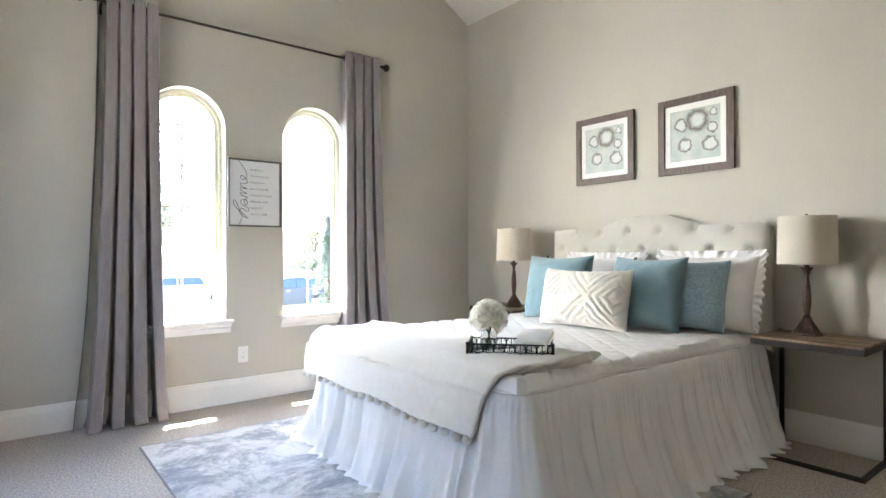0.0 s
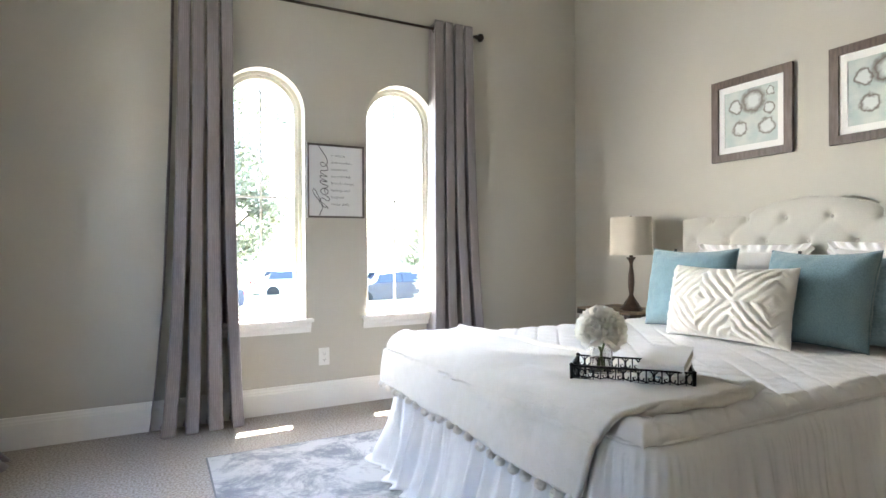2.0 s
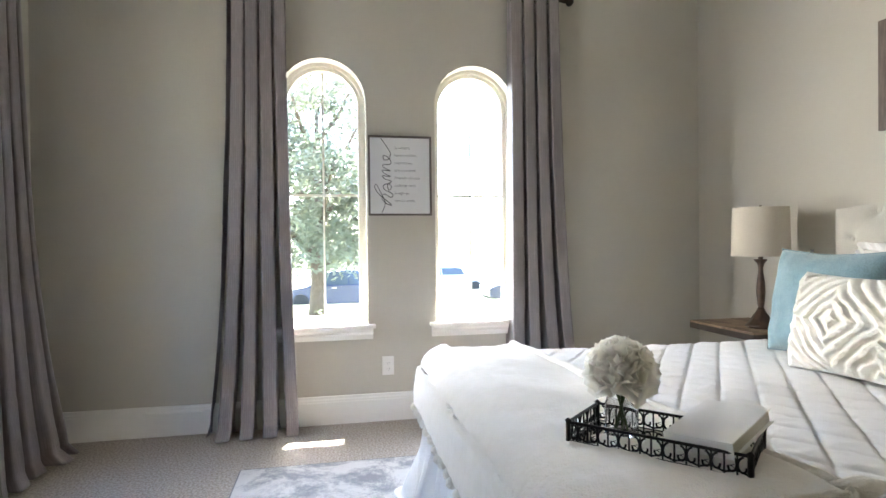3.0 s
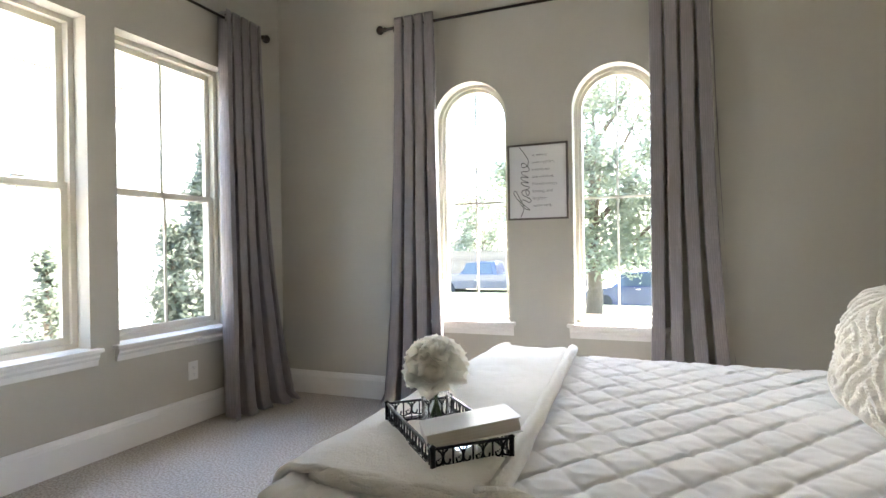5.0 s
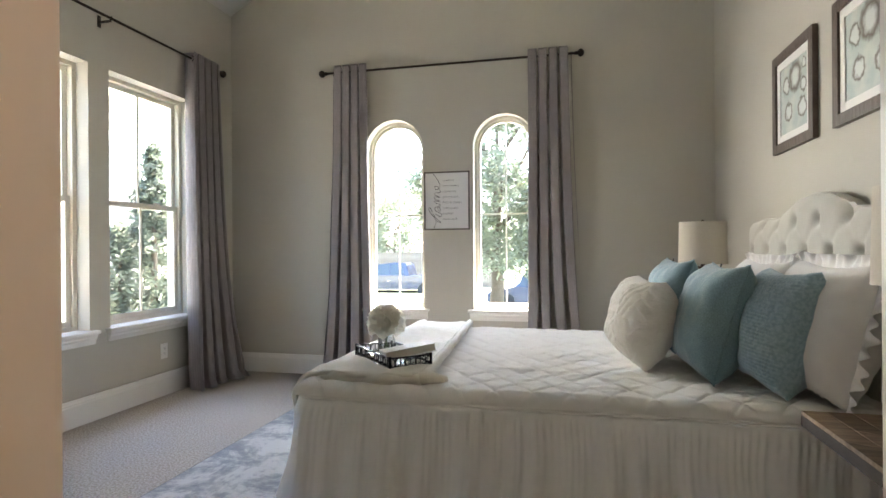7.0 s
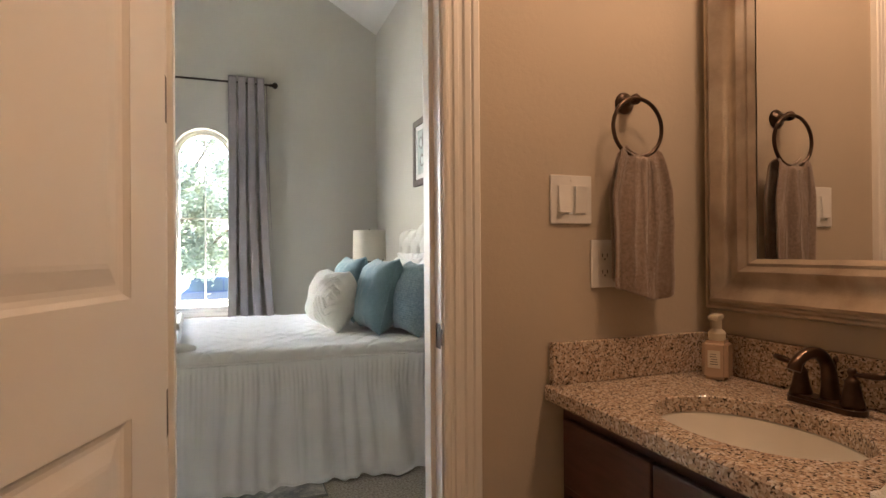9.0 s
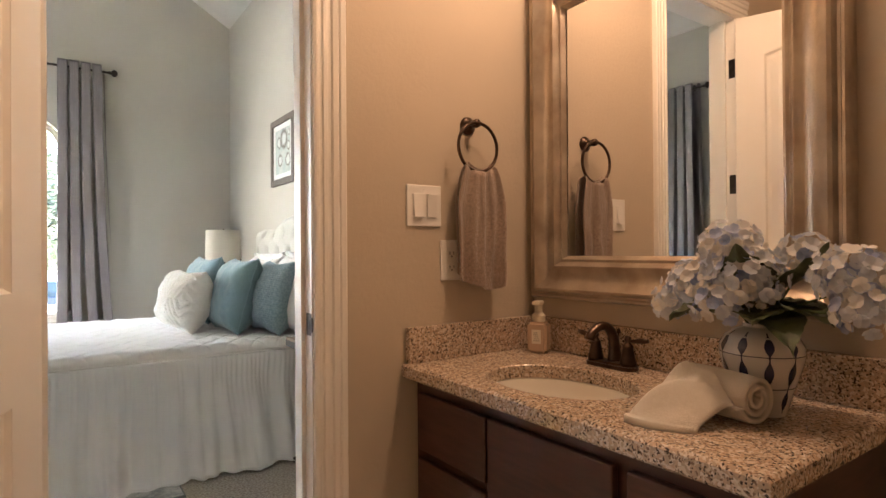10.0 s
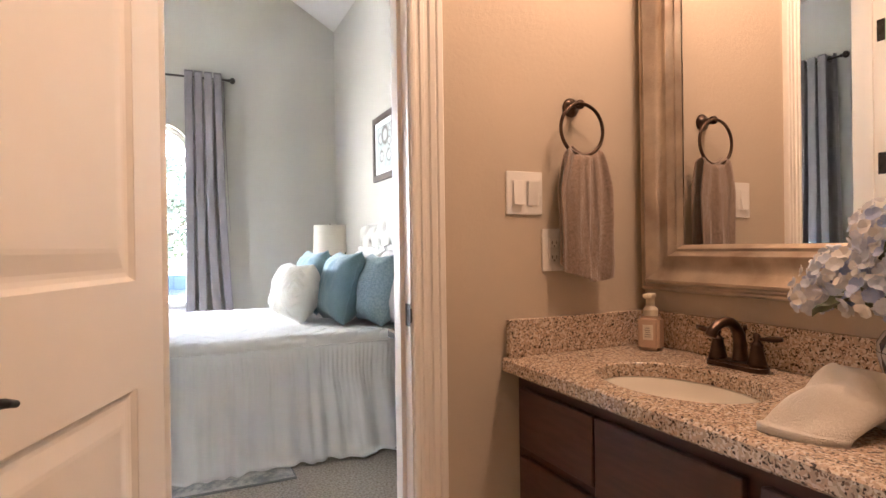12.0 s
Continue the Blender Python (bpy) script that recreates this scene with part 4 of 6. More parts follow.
def print_mat():
    m = bpy.data.materials.new("abstract_print")
    m.use_nodes = True
    nt = m.node_tree
    b = nt.nodes["Principled BSDF"]
    b.inputs["Roughness"].default_value = 0.5
    tc = nt.nodes.new("ShaderNodeTexCoord")
    nz = nt.nodes.new("ShaderNodeTexNoise")
    nz.inputs["Scale"].default_value, nz.inputs["Detail"].default_value = 30, 6
    nt.links.new(tc.outputs["Object"], nz.inputs["Vector"])
    warp = nt.nodes.new("ShaderNodeVectorMath")
    warp.operation = "MULTIPLY_ADD"
    nt.links.new(nz.outputs["Color"], warp.inputs[0])
    warp.inputs[1].default_value = (0.05, 0.05, 0.05)
    nt.links.new(tc.outputs["Object"], warp.inputs[2])
    total = None
    for cx, cz, r, w in ((0.017, 0.090, 0.060, 0.030), (-0.070, -0.065, 0.042, 0.014), (0.100, -0.075, 0.046, 0.012), (-0.095, 0.070, 0.040, 0.012), (0.115, 0.030, 0.032, 0.008), (0.125, 0.125, 0.024, 0.007)):
        d = nt.nodes.new("ShaderNodeVectorMath")
        d.operation = "DISTANCE"
        nt.links.new(warp.outputs[0], d.inputs[0])
        d.inputs[1].default_value = (cx + 0.025, 0.018, cz + 0.025)
        r1 = nt.nodes.new("ShaderNodeMath")
        r1.operation = "SUBTRACT"
        nt.links.new(d.outputs["Value"], r1.inputs[0])
        r1.inputs[1].default_value = r
        r2 = nt.nodes.new("ShaderNodeMath")
        r2.operation = "ABSOLUTE"
        nt.links.new(r1.outputs[0], r2.inputs[0])
        r3 = nt.nodes.new("ShaderNodeMapRange")
        r3.inputs["From Min"].default_value, r3.inputs["From Max"].default_value = 0.0, w
        r3.inputs["To Min"].default_value, r3.inputs["To Max"].default_value = 1.0, 0.0
        nt.links.new(r2.outputs[0], r3.inputs["Value"])
        r4 = nt.nodes.new("ShaderNodeMath")
        r4.operation = "LESS_THAN"
        nt.links.new(r1.outputs[0], r4.inputs[0])
        r4.inputs[1].default_value = 0.0
        if total is None:
            total, inside = r3, r4
        else:
            m2 = nt.nodes.new("ShaderNodeMath")
            m2.operation = "MAXIMUM"
            nt.links.new(inside.outputs[0], m2.inputs[0])
            nt.links.new(r4.outputs[0], m2.inputs[1])
            inside = m2
            mx = nt.nodes.new("ShaderNodeMath")
            mx.operation = "MAXIMUM"
            nt.links.new(total.outputs[0], mx.inputs[0])
            nt.links.new(r3.outputs[0], mx.inputs[1])
            total = mx
    n2 = nt.nodes.new("ShaderNodeTexNoise")
    n2.inputs["Scale"].default_value, n2.inputs["Detail"].default_value = 9, 7
    nt.links.new(tc.outputs["Object"], n2.inputs["Vector"])
    ramp = nt.nodes.new("ShaderNodeValToRGB")
    ramp.color_ramp.elements[0].position, ramp.color_ramp.elements[1].position = 0.38, 0.62
    ramp.color_ramp.elements[0].color, ramp.color_ramp.elements[1].color = rgb(0.40, 0.47, 0.45), rgb(0.54, 0.57, 0.52)
    nt.links.new(n2.outputs[0], ramp.inputs[0])
    mix = nt.nodes.new("ShaderNodeMix")
    mix.data_type = "RGBA"
    nt.links.new(total.outputs[0], mix.inputs["Factor"])
    pale = nt.nodes.new("ShaderNodeMix")
    pale.data_type = "RGBA"
    nt.links.new(inside.outputs[0], pale.inputs["Factor"])
    nt.links.new(ramp.outputs[0], pale.inputs["A"])
    pale.inputs["B"].default_value = rgb(0.60, 0.63, 0.60)
    nt.links.new(pale.outputs["Result"], mix.inputs["A"])
    mix.inputs["B"].default_value = rgb(0.12, 0.095, 0.075)
    nt.links.new(mix.outputs["Result"], b.inputs["Base Color"])
    return m


print_paint = print_mat()


def picture(m, w, label):
    """Hangs in the local xz plane, its face to -y."""
    th = thing("framed_picture", label, "picture", m, "pictures over the bed")
    h, f = w / 2, 0.047
    bm = bmesh.new()
    out = [(-h, -h), (-h, h), (h, h), (h, -h)]
    inn = [(-h + f, -h + f), (-h + f, h - f), (h - f, h - f), (h - f, -h + f)]
    ring_between(bm, out, inn, -0.024, 0.0)
    part("frame", bm, frame_wood, th)
    g = h - f
    p = 0.17
    bm = bmesh.new()
    ring_between(bm, [(-g, -g), (-g, g), (g, g), (g, -g)], [(-p, -p), (-p, p), (p, p), (p, -p)], -0.014, -0.004)
    part("mat_board", bm, mat_board, th)
    part("print", boxes((-p, p, -0.009, -0.005, -p, p)), print_paint, th)
    return th


east = pose(0, 0, 0, 0, 0, -90)
picture(pose(-0.002, -1.60, 1.872, 0, 0, -90), 0.512, "abstract print of teal rings in a brown frame, nearer the window")
picture(pose(-0.002, -2.306, 1.872, 0, 0, -90), 0.512, "abstract print of teal rings in a brown frame, nearer the door")

sign_ground = mat("sign_white_board", (0.70, 0.70, 0.70), 0.8, color2=(0.72, 0.72, 0.715), scale=5)
sign_frame = mat("grey_brown_frame", (0.10, 0.085, 0.075), 0.6, color2=(0.14, 0.12, 0.11), scale=8, stretch=(10, 2, 2))
ink = mat("black_ink", (0.02, 0.02, 0.02), 0.7)
sign = thing("wall_sign", "framed white sign with black script between the arched windows", "sign", pose(-2.123, -0.002, 1.54))
bm = bmesh.new()
sw, sh, f = 0.2, 0.25, 0.012
ring_between(bm, [(-sw, -sh), (-sw, sh), (sw, sh), (sw, -sh)], [(-sw + f, -sh + f), (-sw + f, sh - f), (sw - f, sh - f), (sw - f, -sh + f)], -0.026, 0)
part("frame", bm, sign_frame, sign)
part("board", boxes((-sw + f, sw - f, -0.012, -0.002, -sh + f, sh - f)), sign_ground, sign)


def words(text, size, m, parent, thick=0.0004, space=1.0, shear=0.0, offset=0.0):
    cu = bpy.data.curves.new("words", "FONT")
    cu.body, cu.size, cu.extrude, cu.space_character, cu.shear, cu.offset = text, size, thick, space, shear, offset
    cu.align_x = "LEFT"
    ob = new("lettering", cu)
    me = bpy.data.meshes.new_from_object(ob)
    bpy.data.objects.remove(ob)
    me.materials.append(ink)
    ob = new("lettering", me)
    ob.matrix_basis, ob.parent = m, parent
    return ob


for k, line in enumerate(("is where", "love resides,", "memories", "are created,", "friends always", "belong, and", "laughter", "never ends.")):
    words(line, 0.0275, pose(-0.035, -0.0128, 0.168 - 0.0475 * k, 90), sign, space=1.05, offset=-0.0004)


def spline(pts, n=6):
    out = []
    for k in range(len(pts) - 1):
        p0, p1, p2, p3 = (Vector(pts[max(k - 1, 0)]), Vector(pts[k]), Vector(pts[k + 1]), Vector(pts[min(k + 2, len(pts) - 1)]))
        for q in range(n):
            t = q / n
            out.append(0.5 * ((2 * p1) + (p2 - p0) * t + (2 * p0 - 5 * p1 + 4 * p2 - p3) * t * t + (3 * p1 - p0 - 3 * p2 + p3) * t ** 3))
    return out + [Vector(pts[-1])]


# the script word, written upwards: h, o, m, e
HOME = [(-0.115, -0.232), (-0.095, -0.17), (-0.125, -0.10), (-0.15, -0.055), (-0.16, -0.075), (-0.13, -0.12), (-0.075, -0.165), (-0.055, -0.185), (-0.085, -0.175),
        (-0.115, -0.145), (-0.10, -0.115), (-0.06, -0.135), (-0.045, -0.120), (-0.07, -0.10), (-0.10, -0.085), (-0.105, -0.06), (-0.075, -0.05), (-0.055, -0.07), (-0.07, -0.09), (-0.08, -0.055), (-0.055, -0.035),
        (-0.095, -0.02), (-0.11, 0.0), (-0.06, -0.005), (-0.10, 0.015), (-0.11, 0.035), (-0.06, 0.03), (-0.10, 0.05), (-0.105, 0.07), (-0.07, 0.07), (-0.055, 0.085),
        (-0.08, 0.12), (-0.105, 0.125), (-0.10, 0.10), (-0.07, 0.105), (-0.06, 0.14), (-0.08, 0.18), (-0.12, 0.235)]
part("lettering", tube(spline([(x, -0.0135, z) for x, z in HOME]), 0.0022, 5), ink, sign)


# ---- outlets and switch plates ----
plate_white = mat("plate_plastic", (0.76, 0.75, 0.72), 0.35)


def outlet(m, label, w=0.075, kind="duplex", h=0.118):
    th = thing("outlet" if kind != "switch" else "light_switch", label, "outlet" if kind != "switch" else "light switch", m)
    part("plate", boxes((-w / 2, w / 2, -0.006, 0, -h / 2, h / 2), bevel=0.0025), plate_white, th)
    if kind == "switch":
        for k, x in enumerate((-0.023, 0.023)):
            part("rocker_frame", boxes((x - 0.0175, x + 0.0175, -0.0075, -0.006, -0.034, 0.034), bevel=0.0006), plate_white, th)
            bm = bmesh.new()
            d = 0.006 if k == 0 else -0.006
            prism(bm, [(-0.0078, -0.032), (-0.0105 - max(d, 0), -0.032), (-0.0105 - max(-d, 0), 0.032), (-0.0078, 0.032)], "x", x - 0.0155, x + 0.0155)
            part("rocker", bm, plate_white, th)
    else:
        for z in (-0.02, 0.02):
            part("socket", boxes((-0.017, 0.017, -0.0085, -0.006, z - 0.014, z + 0.014), bevel=0.001), plate_white, th)
            # thin dark blocks on the face stand for the shade inside the slots
            part("slot_shade", boxes((-0.008, -0.006, -0.0092, -0.0085, z - 0.004, z + 0.005), (0.006, 0.008, -0.0092, -0.0085, z - 0.004, z + 0.005), (-0.002, 0.002, -0.0092, -0.0085, z - 0.011, z - 0.007)), slot_dark, th)
    part("screw", lathe([(0, 0), (0.003, 0), (0.0025, 0.001), (0, 0.0012)], 10), plate_white, th, m=pose(0, -0.006, h / 2 - 0.012, 90))
    return th


outlet(pose(-2.21, 0, 0.345), "white wall outlet below the wall sign")
outlet(pose(XL, -0.915, 0.345, 0, 0, 90), "white wall outlet below the double-hung window")


# ---- rug ----
def rug_mat():
    m = mat("distressed_rug", (0.36, 0.37, 0.385), 0.95, color2=(0.62, 0.62, 0.60), scale=3.2, detail=12, bump=0.5, bump_scale=300, fine=0.4, fine_scale=900)
    nt = m.node_tree
    ramp = [n for n in nt.nodes if n.type == "VALTORGB"][0]
    ramp.color_ramp.elements[0].position, ramp.color_ramp.elements[1].position = 0.47, 0.55
    tex = ramp.inputs[0].links[0].from_node
    tex.inputs["Roughness"].default_value, tex.inputs["Distortion"].default_value = 0.78, 0.4
    e = ramp.color_ramp.elements.new(0.42)
    e.color = rgb(0.27, 0.285, 0.31)
    return m


rug = thing("rug", "large pale grey distressed rug partly under the bed", "rug")
RX0, RX1, RY0, RY1 = -3.0, -0.97, -3.05, -0.655
part("woven_face", grid(40, 40, lambda u, v: (RX0 + (RX1 - RX0) * u, RY0 + (RY1 - RY0) * v, 0.011 + 0.001 * noise.noise(Vector((u * 9, v * 9, 0))))), rug_mat(), rug, smooth=True)
edge = bmesh.new()
tube([(RX0, RY0, 0.006), (RX1, RY0, 0.006), (RX1, RY1, 0.006), (RX0, RY1, 0.006)], 0.0065, 8, closed=True, bm=edge)
part("binding", edge, mat("rug_binding", (0.25, 0.255, 0.26), 0.9), rug)

# ---- bathroom: door, casing ----
def casing(m, length, label=""):
    """A fluted door casing, 0.085 wide, upright from the floor."""
    w = 0.085
    prof = [(0, 0), (0, -0.010), (0.006, -0.013), (0.012, -0.013), (0.015, -0.010), (0.022, -0.010), (0.025, -0.015), (0.034, -0.015), (0.037, -0.011), (0.046, -0.011), (0.05, -0.017), (0.062, -0.019), (0.066, -0.015), (0.070, -0.020), (0.082, -0.021), (w, -0.018), (w, 0)]
    bm = bmesh.new()
    prism(bm, prof, "z", 0, length)
    ob = structure("door_casing", bm, trim_white)
    ob.matrix_basis = m
    return ob


casing(pose(DX1 + 0.004, YB, 0), DZ)
casing(pose(DX0 - 0.004, YB, 0) @ Matrix.Diagonal((-1, 1, 1, 1)), DZ)
casing(pose(DX1 + 0.004, YD, 0) @ Matrix.Diagonal((1, -1, 1, 1)), DZ)
casing(pose(DX0 - 0.004, YD, 0, 0, 0, 180), DZ)
for y, s in ((YB, 1), (YD, -1)):
    casing(pose(DX0 - 0.09, y, DZ + 0.005) @ Matrix.Diagonal((1, s, 1, 1)) @ pose(0, 0, 0, 0, 90, 0) @ Matrix.Diagonal((-1, 1, 1, 1)), DX1 - DX0 + 0.18)
bm = boxes((DX1, DX1 + 0.018, YB, YD, 0, DZ), (DX0 - 0.018, DX0, YB, YD, 0, DZ), (DX0 - 0.018, DX1 + 0.018, YB, YD, DZ, DZ + 0.018),
           (DX1 - 0.011, DX1, YD - 0.075, YD - 0.035, 0, DZ), (DX0, DX0 + 0.011, YD - 0.075, YD - 0.035, 0, DZ))
structure("door_jamb", bm, trim_white)
strike = thing("strike_plate", "small dark bronze strike plate on the white door jamb", "strike plate")
part("plate", boxes((DX1 - 0.0015, DX1 - 0.0002, YB + 0.004, YB + 0.034, 0.887, 0.943), (DX1 - 0.003, DX1 + 0.0, YB - 0.006, YB + 0.004, 0.897, 0.933), bevel=0.0005), dark_iron, strike)
# dark chip laid on the plate for the shade in the latch opening
part("latch_hole_shade", boxes((DX1 - 0.0019, DX1 - 0.0015, YB + 0.012, YB + 0.024, 0.903, 0.927)), slot_dark, strike)

LW, LT = DX1 - DX0 + 0.085, 0.035
door = thing("door_1", "", "", pose(DX0 + 0.002, YB - 0.002, 0.01, 0, 0, -90 - 20.6) @ pose(0, -LT, 0), kind="structure")
bm = bmesh.new()
P0, P1 = 0.115, LW - 0.115


def arch_panel(z0, z1, rise, i):
    n = 14
    pts = [(P0 + i, z0 + i), ]
    for k in range(n + 1):
        u = k / n
        pts.append((P0 + i + (P1 - P0 - 2 * i) * u, z1 - i + rise * math.sin(math.pi * u) ** 1.5))
    pts.append((P1 - i, z0 + i))
    return pts


PTOP = DZ - 0.20
PANELS = ((0.24, 0.82, 0.0), (1.02, PTOP, 0.055))
box(bm, 0, P0, 0, LT, 0, DZ - 0.015)
box(bm, P1, LW, 0, LT, 0, DZ - 0.015)
box(bm, P0, P1, 0, LT, 0, 0.24)
box(bm, P0, P1, 0, LT, 0.82, 1.02)
top_pts = arch_panel(1.02, PTOP, 0.055, 0)[1:-1]
prism(bm, top_pts + [(P1, DZ - 0.015), (P0, DZ - 0.015)], "y", 0, LT)
part("leaf", bm, trim_white, door)
for z0, z1, rise in PANELS:
    bm = bmesh.new()
    rings = []
    for side in (0, 1):
        steps = ((0.0, 0.001), (0.008, 0.009), (0.016, 0.011), (0.024, 0.011), (0.052, 0.004), (0.06, 0.003))
        rr = []
        for i, d in steps:
            y = d if side == 0 else LT - d
            rr.append([bm.verts.new((p[0], y, p[1])) for p in arch_panel(z0, z1, rise, i)])
        for a, b in zip(rr, rr[1:]):
            for k in range(len(a)):
                q = (k + 1) % len(a)
                bm.faces.new((a[k], a[q], b[q], b[k]))
        bm.faces.new(rr[-1])
    part("door_panel", bm, trim_white, door)
bm = bmesh.new()
for s in (-1, 1):
    y0 = 0 if s < 0 else LT
    lathe_m = pose(LW - 0.045, y0, 0.905, 90 if s < 0 else -90)
    h = part("door_handle", lathe([(0, 0), (0.031, 0), (0.032, 0.004), (0.027, 0.009), (0.012, 0.012), (0.010, 0.045), (0, 0.05)], 20), dark_iron, door, smooth=35, m=lathe_m)
    yy = -0.045 if s < 0 else 0.045
    lev = tube([(0, 0, 0), (-0.02, 0, 0.002), (-0.045, 0, 0.004), (-0.065, 0, 0.0), (-0.085, 0, -0.006)], 0.007, 10, taper=[0.009, 0.008, 0.007, 0.006, 0.0045])
    part("lever", lev, dark_iron, door, smooth=True, m=pose(LW - 0.045, y0 + yy, 0.905))
bm.free()
for z in (0.20, 0.80, 1.40, 1.94):
    hg = thing("hinge", "dark bronze door hinge on the white jamb", "hinge", pose(DX0, YB, z), "door hinges")
    part("barrel", lathe([(0, -0.045), (0.005, -0.045), (0.005, 0.045), (0, 0.045)], 12), dark_iron, hg, smooth=40, m=pose(-0.009, -0.006, 0))
    part("leaf", boxes((0.0003, 0.0012, 0.002, 0.032, -0.044, 0.044)), dark_iron, hg)
moulding(BX - DX1 - 0.09, BASE, pose(DX1 + 0.09, YB, 0))
moulding(DX0 - 0.09 + 2.28, BASE, pose(-2.28, YB, 0))
moulding(YB - BY, BASE, pose(-2.28, BY, 0, 0, 0, 90))
moulding(-5.42 - BY, BASE, pose(BX, -5.42, 0, 0, 0, -90))

# ---- vanity ----
def granite():
    m = bpy.data.materials.new("speckled_granite")
    m.use_nodes = True
    nt = m.node_tree
    b = nt.nodes["Principled BSDF"]
    b.inputs["Roughness"].default_value = 0.16
    tc = nt.nodes.new("ShaderNodeTexCoord")
    nz = nt.nodes.new("ShaderNodeTexNoise")
    nz.inputs["Scale"].default_value = 60
    nt.links.new(tc.outputs["Object"], nz.inputs["Vector"])
    warp = nt.nodes.new("ShaderNodeVectorMath")
    warp.operation = "MULTIPLY_ADD"
    warp.inputs[1].default_value = (0.012, 0.012, 0.012)
    nt.links.new(nz.outputs["Color"], warp.inputs[0])
    nt.links.new(tc.outputs["Object"], warp.inputs[2])
    prev = None
    for sc, stops in ((210, ((0.0, (0.42, 0.33, 0.25)), (0.35, (0.60, 0.50, 0.40)), (0.6, (0.50, 0.37, 0.27)), (0.85, (0.66, 0.58, 0.50)))),
                      (300, ((0.0, (0.05, 0.038, 0.032)), (0.10, (0.05, 0.038, 0.032)), (0.101, (0.22, 0.15, 0.11)), (0.29, (0.22, 0.15, 0.11))))):
        v = nt.nodes.new("ShaderNodeTexVoronoi")
        v.inputs["Scale"].default_value = sc
        nt.links.new(warp.outputs[0], v.inputs["Vector"])
        sep = nt.nodes.new("ShaderNodeSeparateColor")
        nt.links.new(v.outputs["Color"], sep.inputs[0])
        r = nt.nodes.new("ShaderNodeValToRGB")
        r.color_ramp.interpolation = "CONSTANT"
        while len(r.color_ramp.elements) < 4:
            r.color_ramp.elements.new(0.5)
        for e, (p, c) in zip(r.color_ramp.elements, stops):
            e.position, e.color = p, rgb(*c)
        nt.links.new(sep.outputs[0], r.inputs[0])
        if prev is None:
            prev = r
        else:
            lt = nt.nodes.new("ShaderNodeMath")
            lt.operation = "LESS_THAN"
            lt.inputs[1].default_value = 0.22
            nt.links.new(sep.outputs[0], lt.inputs[0])
            mx = nt.nodes.new("ShaderNodeMix")
            mx.data_type = "RGBA"
            nt.links.new(lt.outputs[0], mx.inputs["Factor"])
            nt.links.new(prev.outputs[0], mx.inputs["A"])
            nt.links.new(r.outputs[0], mx.inputs["B"])
            nt.links.new(mx.outputs["Result"], b.inputs["Base Color"])
    return m


granite_mat = granite()
espresso = mat("espresso_wood", (0.050, 0.019, 0.013), 0.36, color2=(0.080, 0.031, 0.021), scale=5, detail=8, stretch=(2, 2, 14), fine=0.08, fine_scale=150)
CX0, CY0, CZ = -0.66, -5.41, 0.787
CF = CX0 + 0.03
cab = thing("vanity_cabinet", "dark espresso wood vanity cabinet with flat doors and drawers", "cabinet")
part("body", boxes((CF + 0.02, BX, CY0 + 0.03, YB - 0.002, 0.09, CZ - 0.19), (CF + 0.09, BX, CY0 + 0.03, YB - 0.002, 0.0, 0.09), (CF + 0.02, CF + 0.035, CY0 + 0.03, YB - 0.002, CZ - 0.19, CZ - 0.04), (CF + 0.035, BX, CY0 + 0.03, CY0 + 0.05, CZ - 0.19, CZ - 0.04), (CF + 0.035, BX, YB - 0.02, YB - 0.002, CZ - 0.19, CZ - 0.04)), espresso, cab)
part("end_panel", boxes((CF + 0.02, BX - 0.002, CY0 + 0.024, CY0 + 0.029, 0.0, CZ - 0.045)), espresso, cab)
ya, yb_, yc = -4.765, -5.125, CY0 + 0.035
for name, y0, y1, z0, z1 in (("drawer", YB - 0.03, ya, 0.555, 0.71), ("drawer", YB - 0.03, ya, 0.34, 0.53), ("drawer", YB - 0.03, ya, 0.12, 0.315),
                             ("door", ya - 0.006, yb_, 0.12, 0.71), ("drawer", yb_ - 0.03, yc - 0.0, 0.555, 0.71), ("drawer", yb_ - 0.03, yc, 0.34, 0.53), ("drawer", yb_ - 0.03, yc, 0.12, 0.315)):
    part(name, boxes((CF, CF + 0.0195, y1, y0, z0, z1), bevel=0.004), espresso, cab)

SX, SY, SA, SB = -0.455, -4.835, 0.145, 0.195
top = thing("countertop", "speckled brown granite vanity top with a cut-out for the basin", "countertop")
bm = bmesh.new()
N = 64
corners = [(CX0, CY0), (BX, CY0), (BX, YB), (CX0, YB)]


def outer_point(a):
    dx, dy = math.cos(a), math.sin(a)
    ts = []
    if abs(dx) > 1e-9:
        ts.append(((BX - 0.001 if dx > 0 else CX0) - SX) / dx)
    if abs(dy) > 1e-9:
        ts.append(((YB - 0.001 if dy > 0 else CY0) - SY) / dy)
    t = min(ts)
    return (SX + dx * t, SY + dy * t)


angles = sorted([2 * math.pi * k / N for k in range(N)] + [math.atan2(y - SY, x - SX) % (2 * math.pi) for x, y in ((CX0, CY0), (BX - 0.001, CY0), (BX - 0.001, YB - 0.001), (CX0, YB - 0.001))])
inner = [(SX + SA * math.cos(a), SY + SB * math.sin(a)) for a in angles]
outer = [outer_point(a) for a in angles]
rings = []
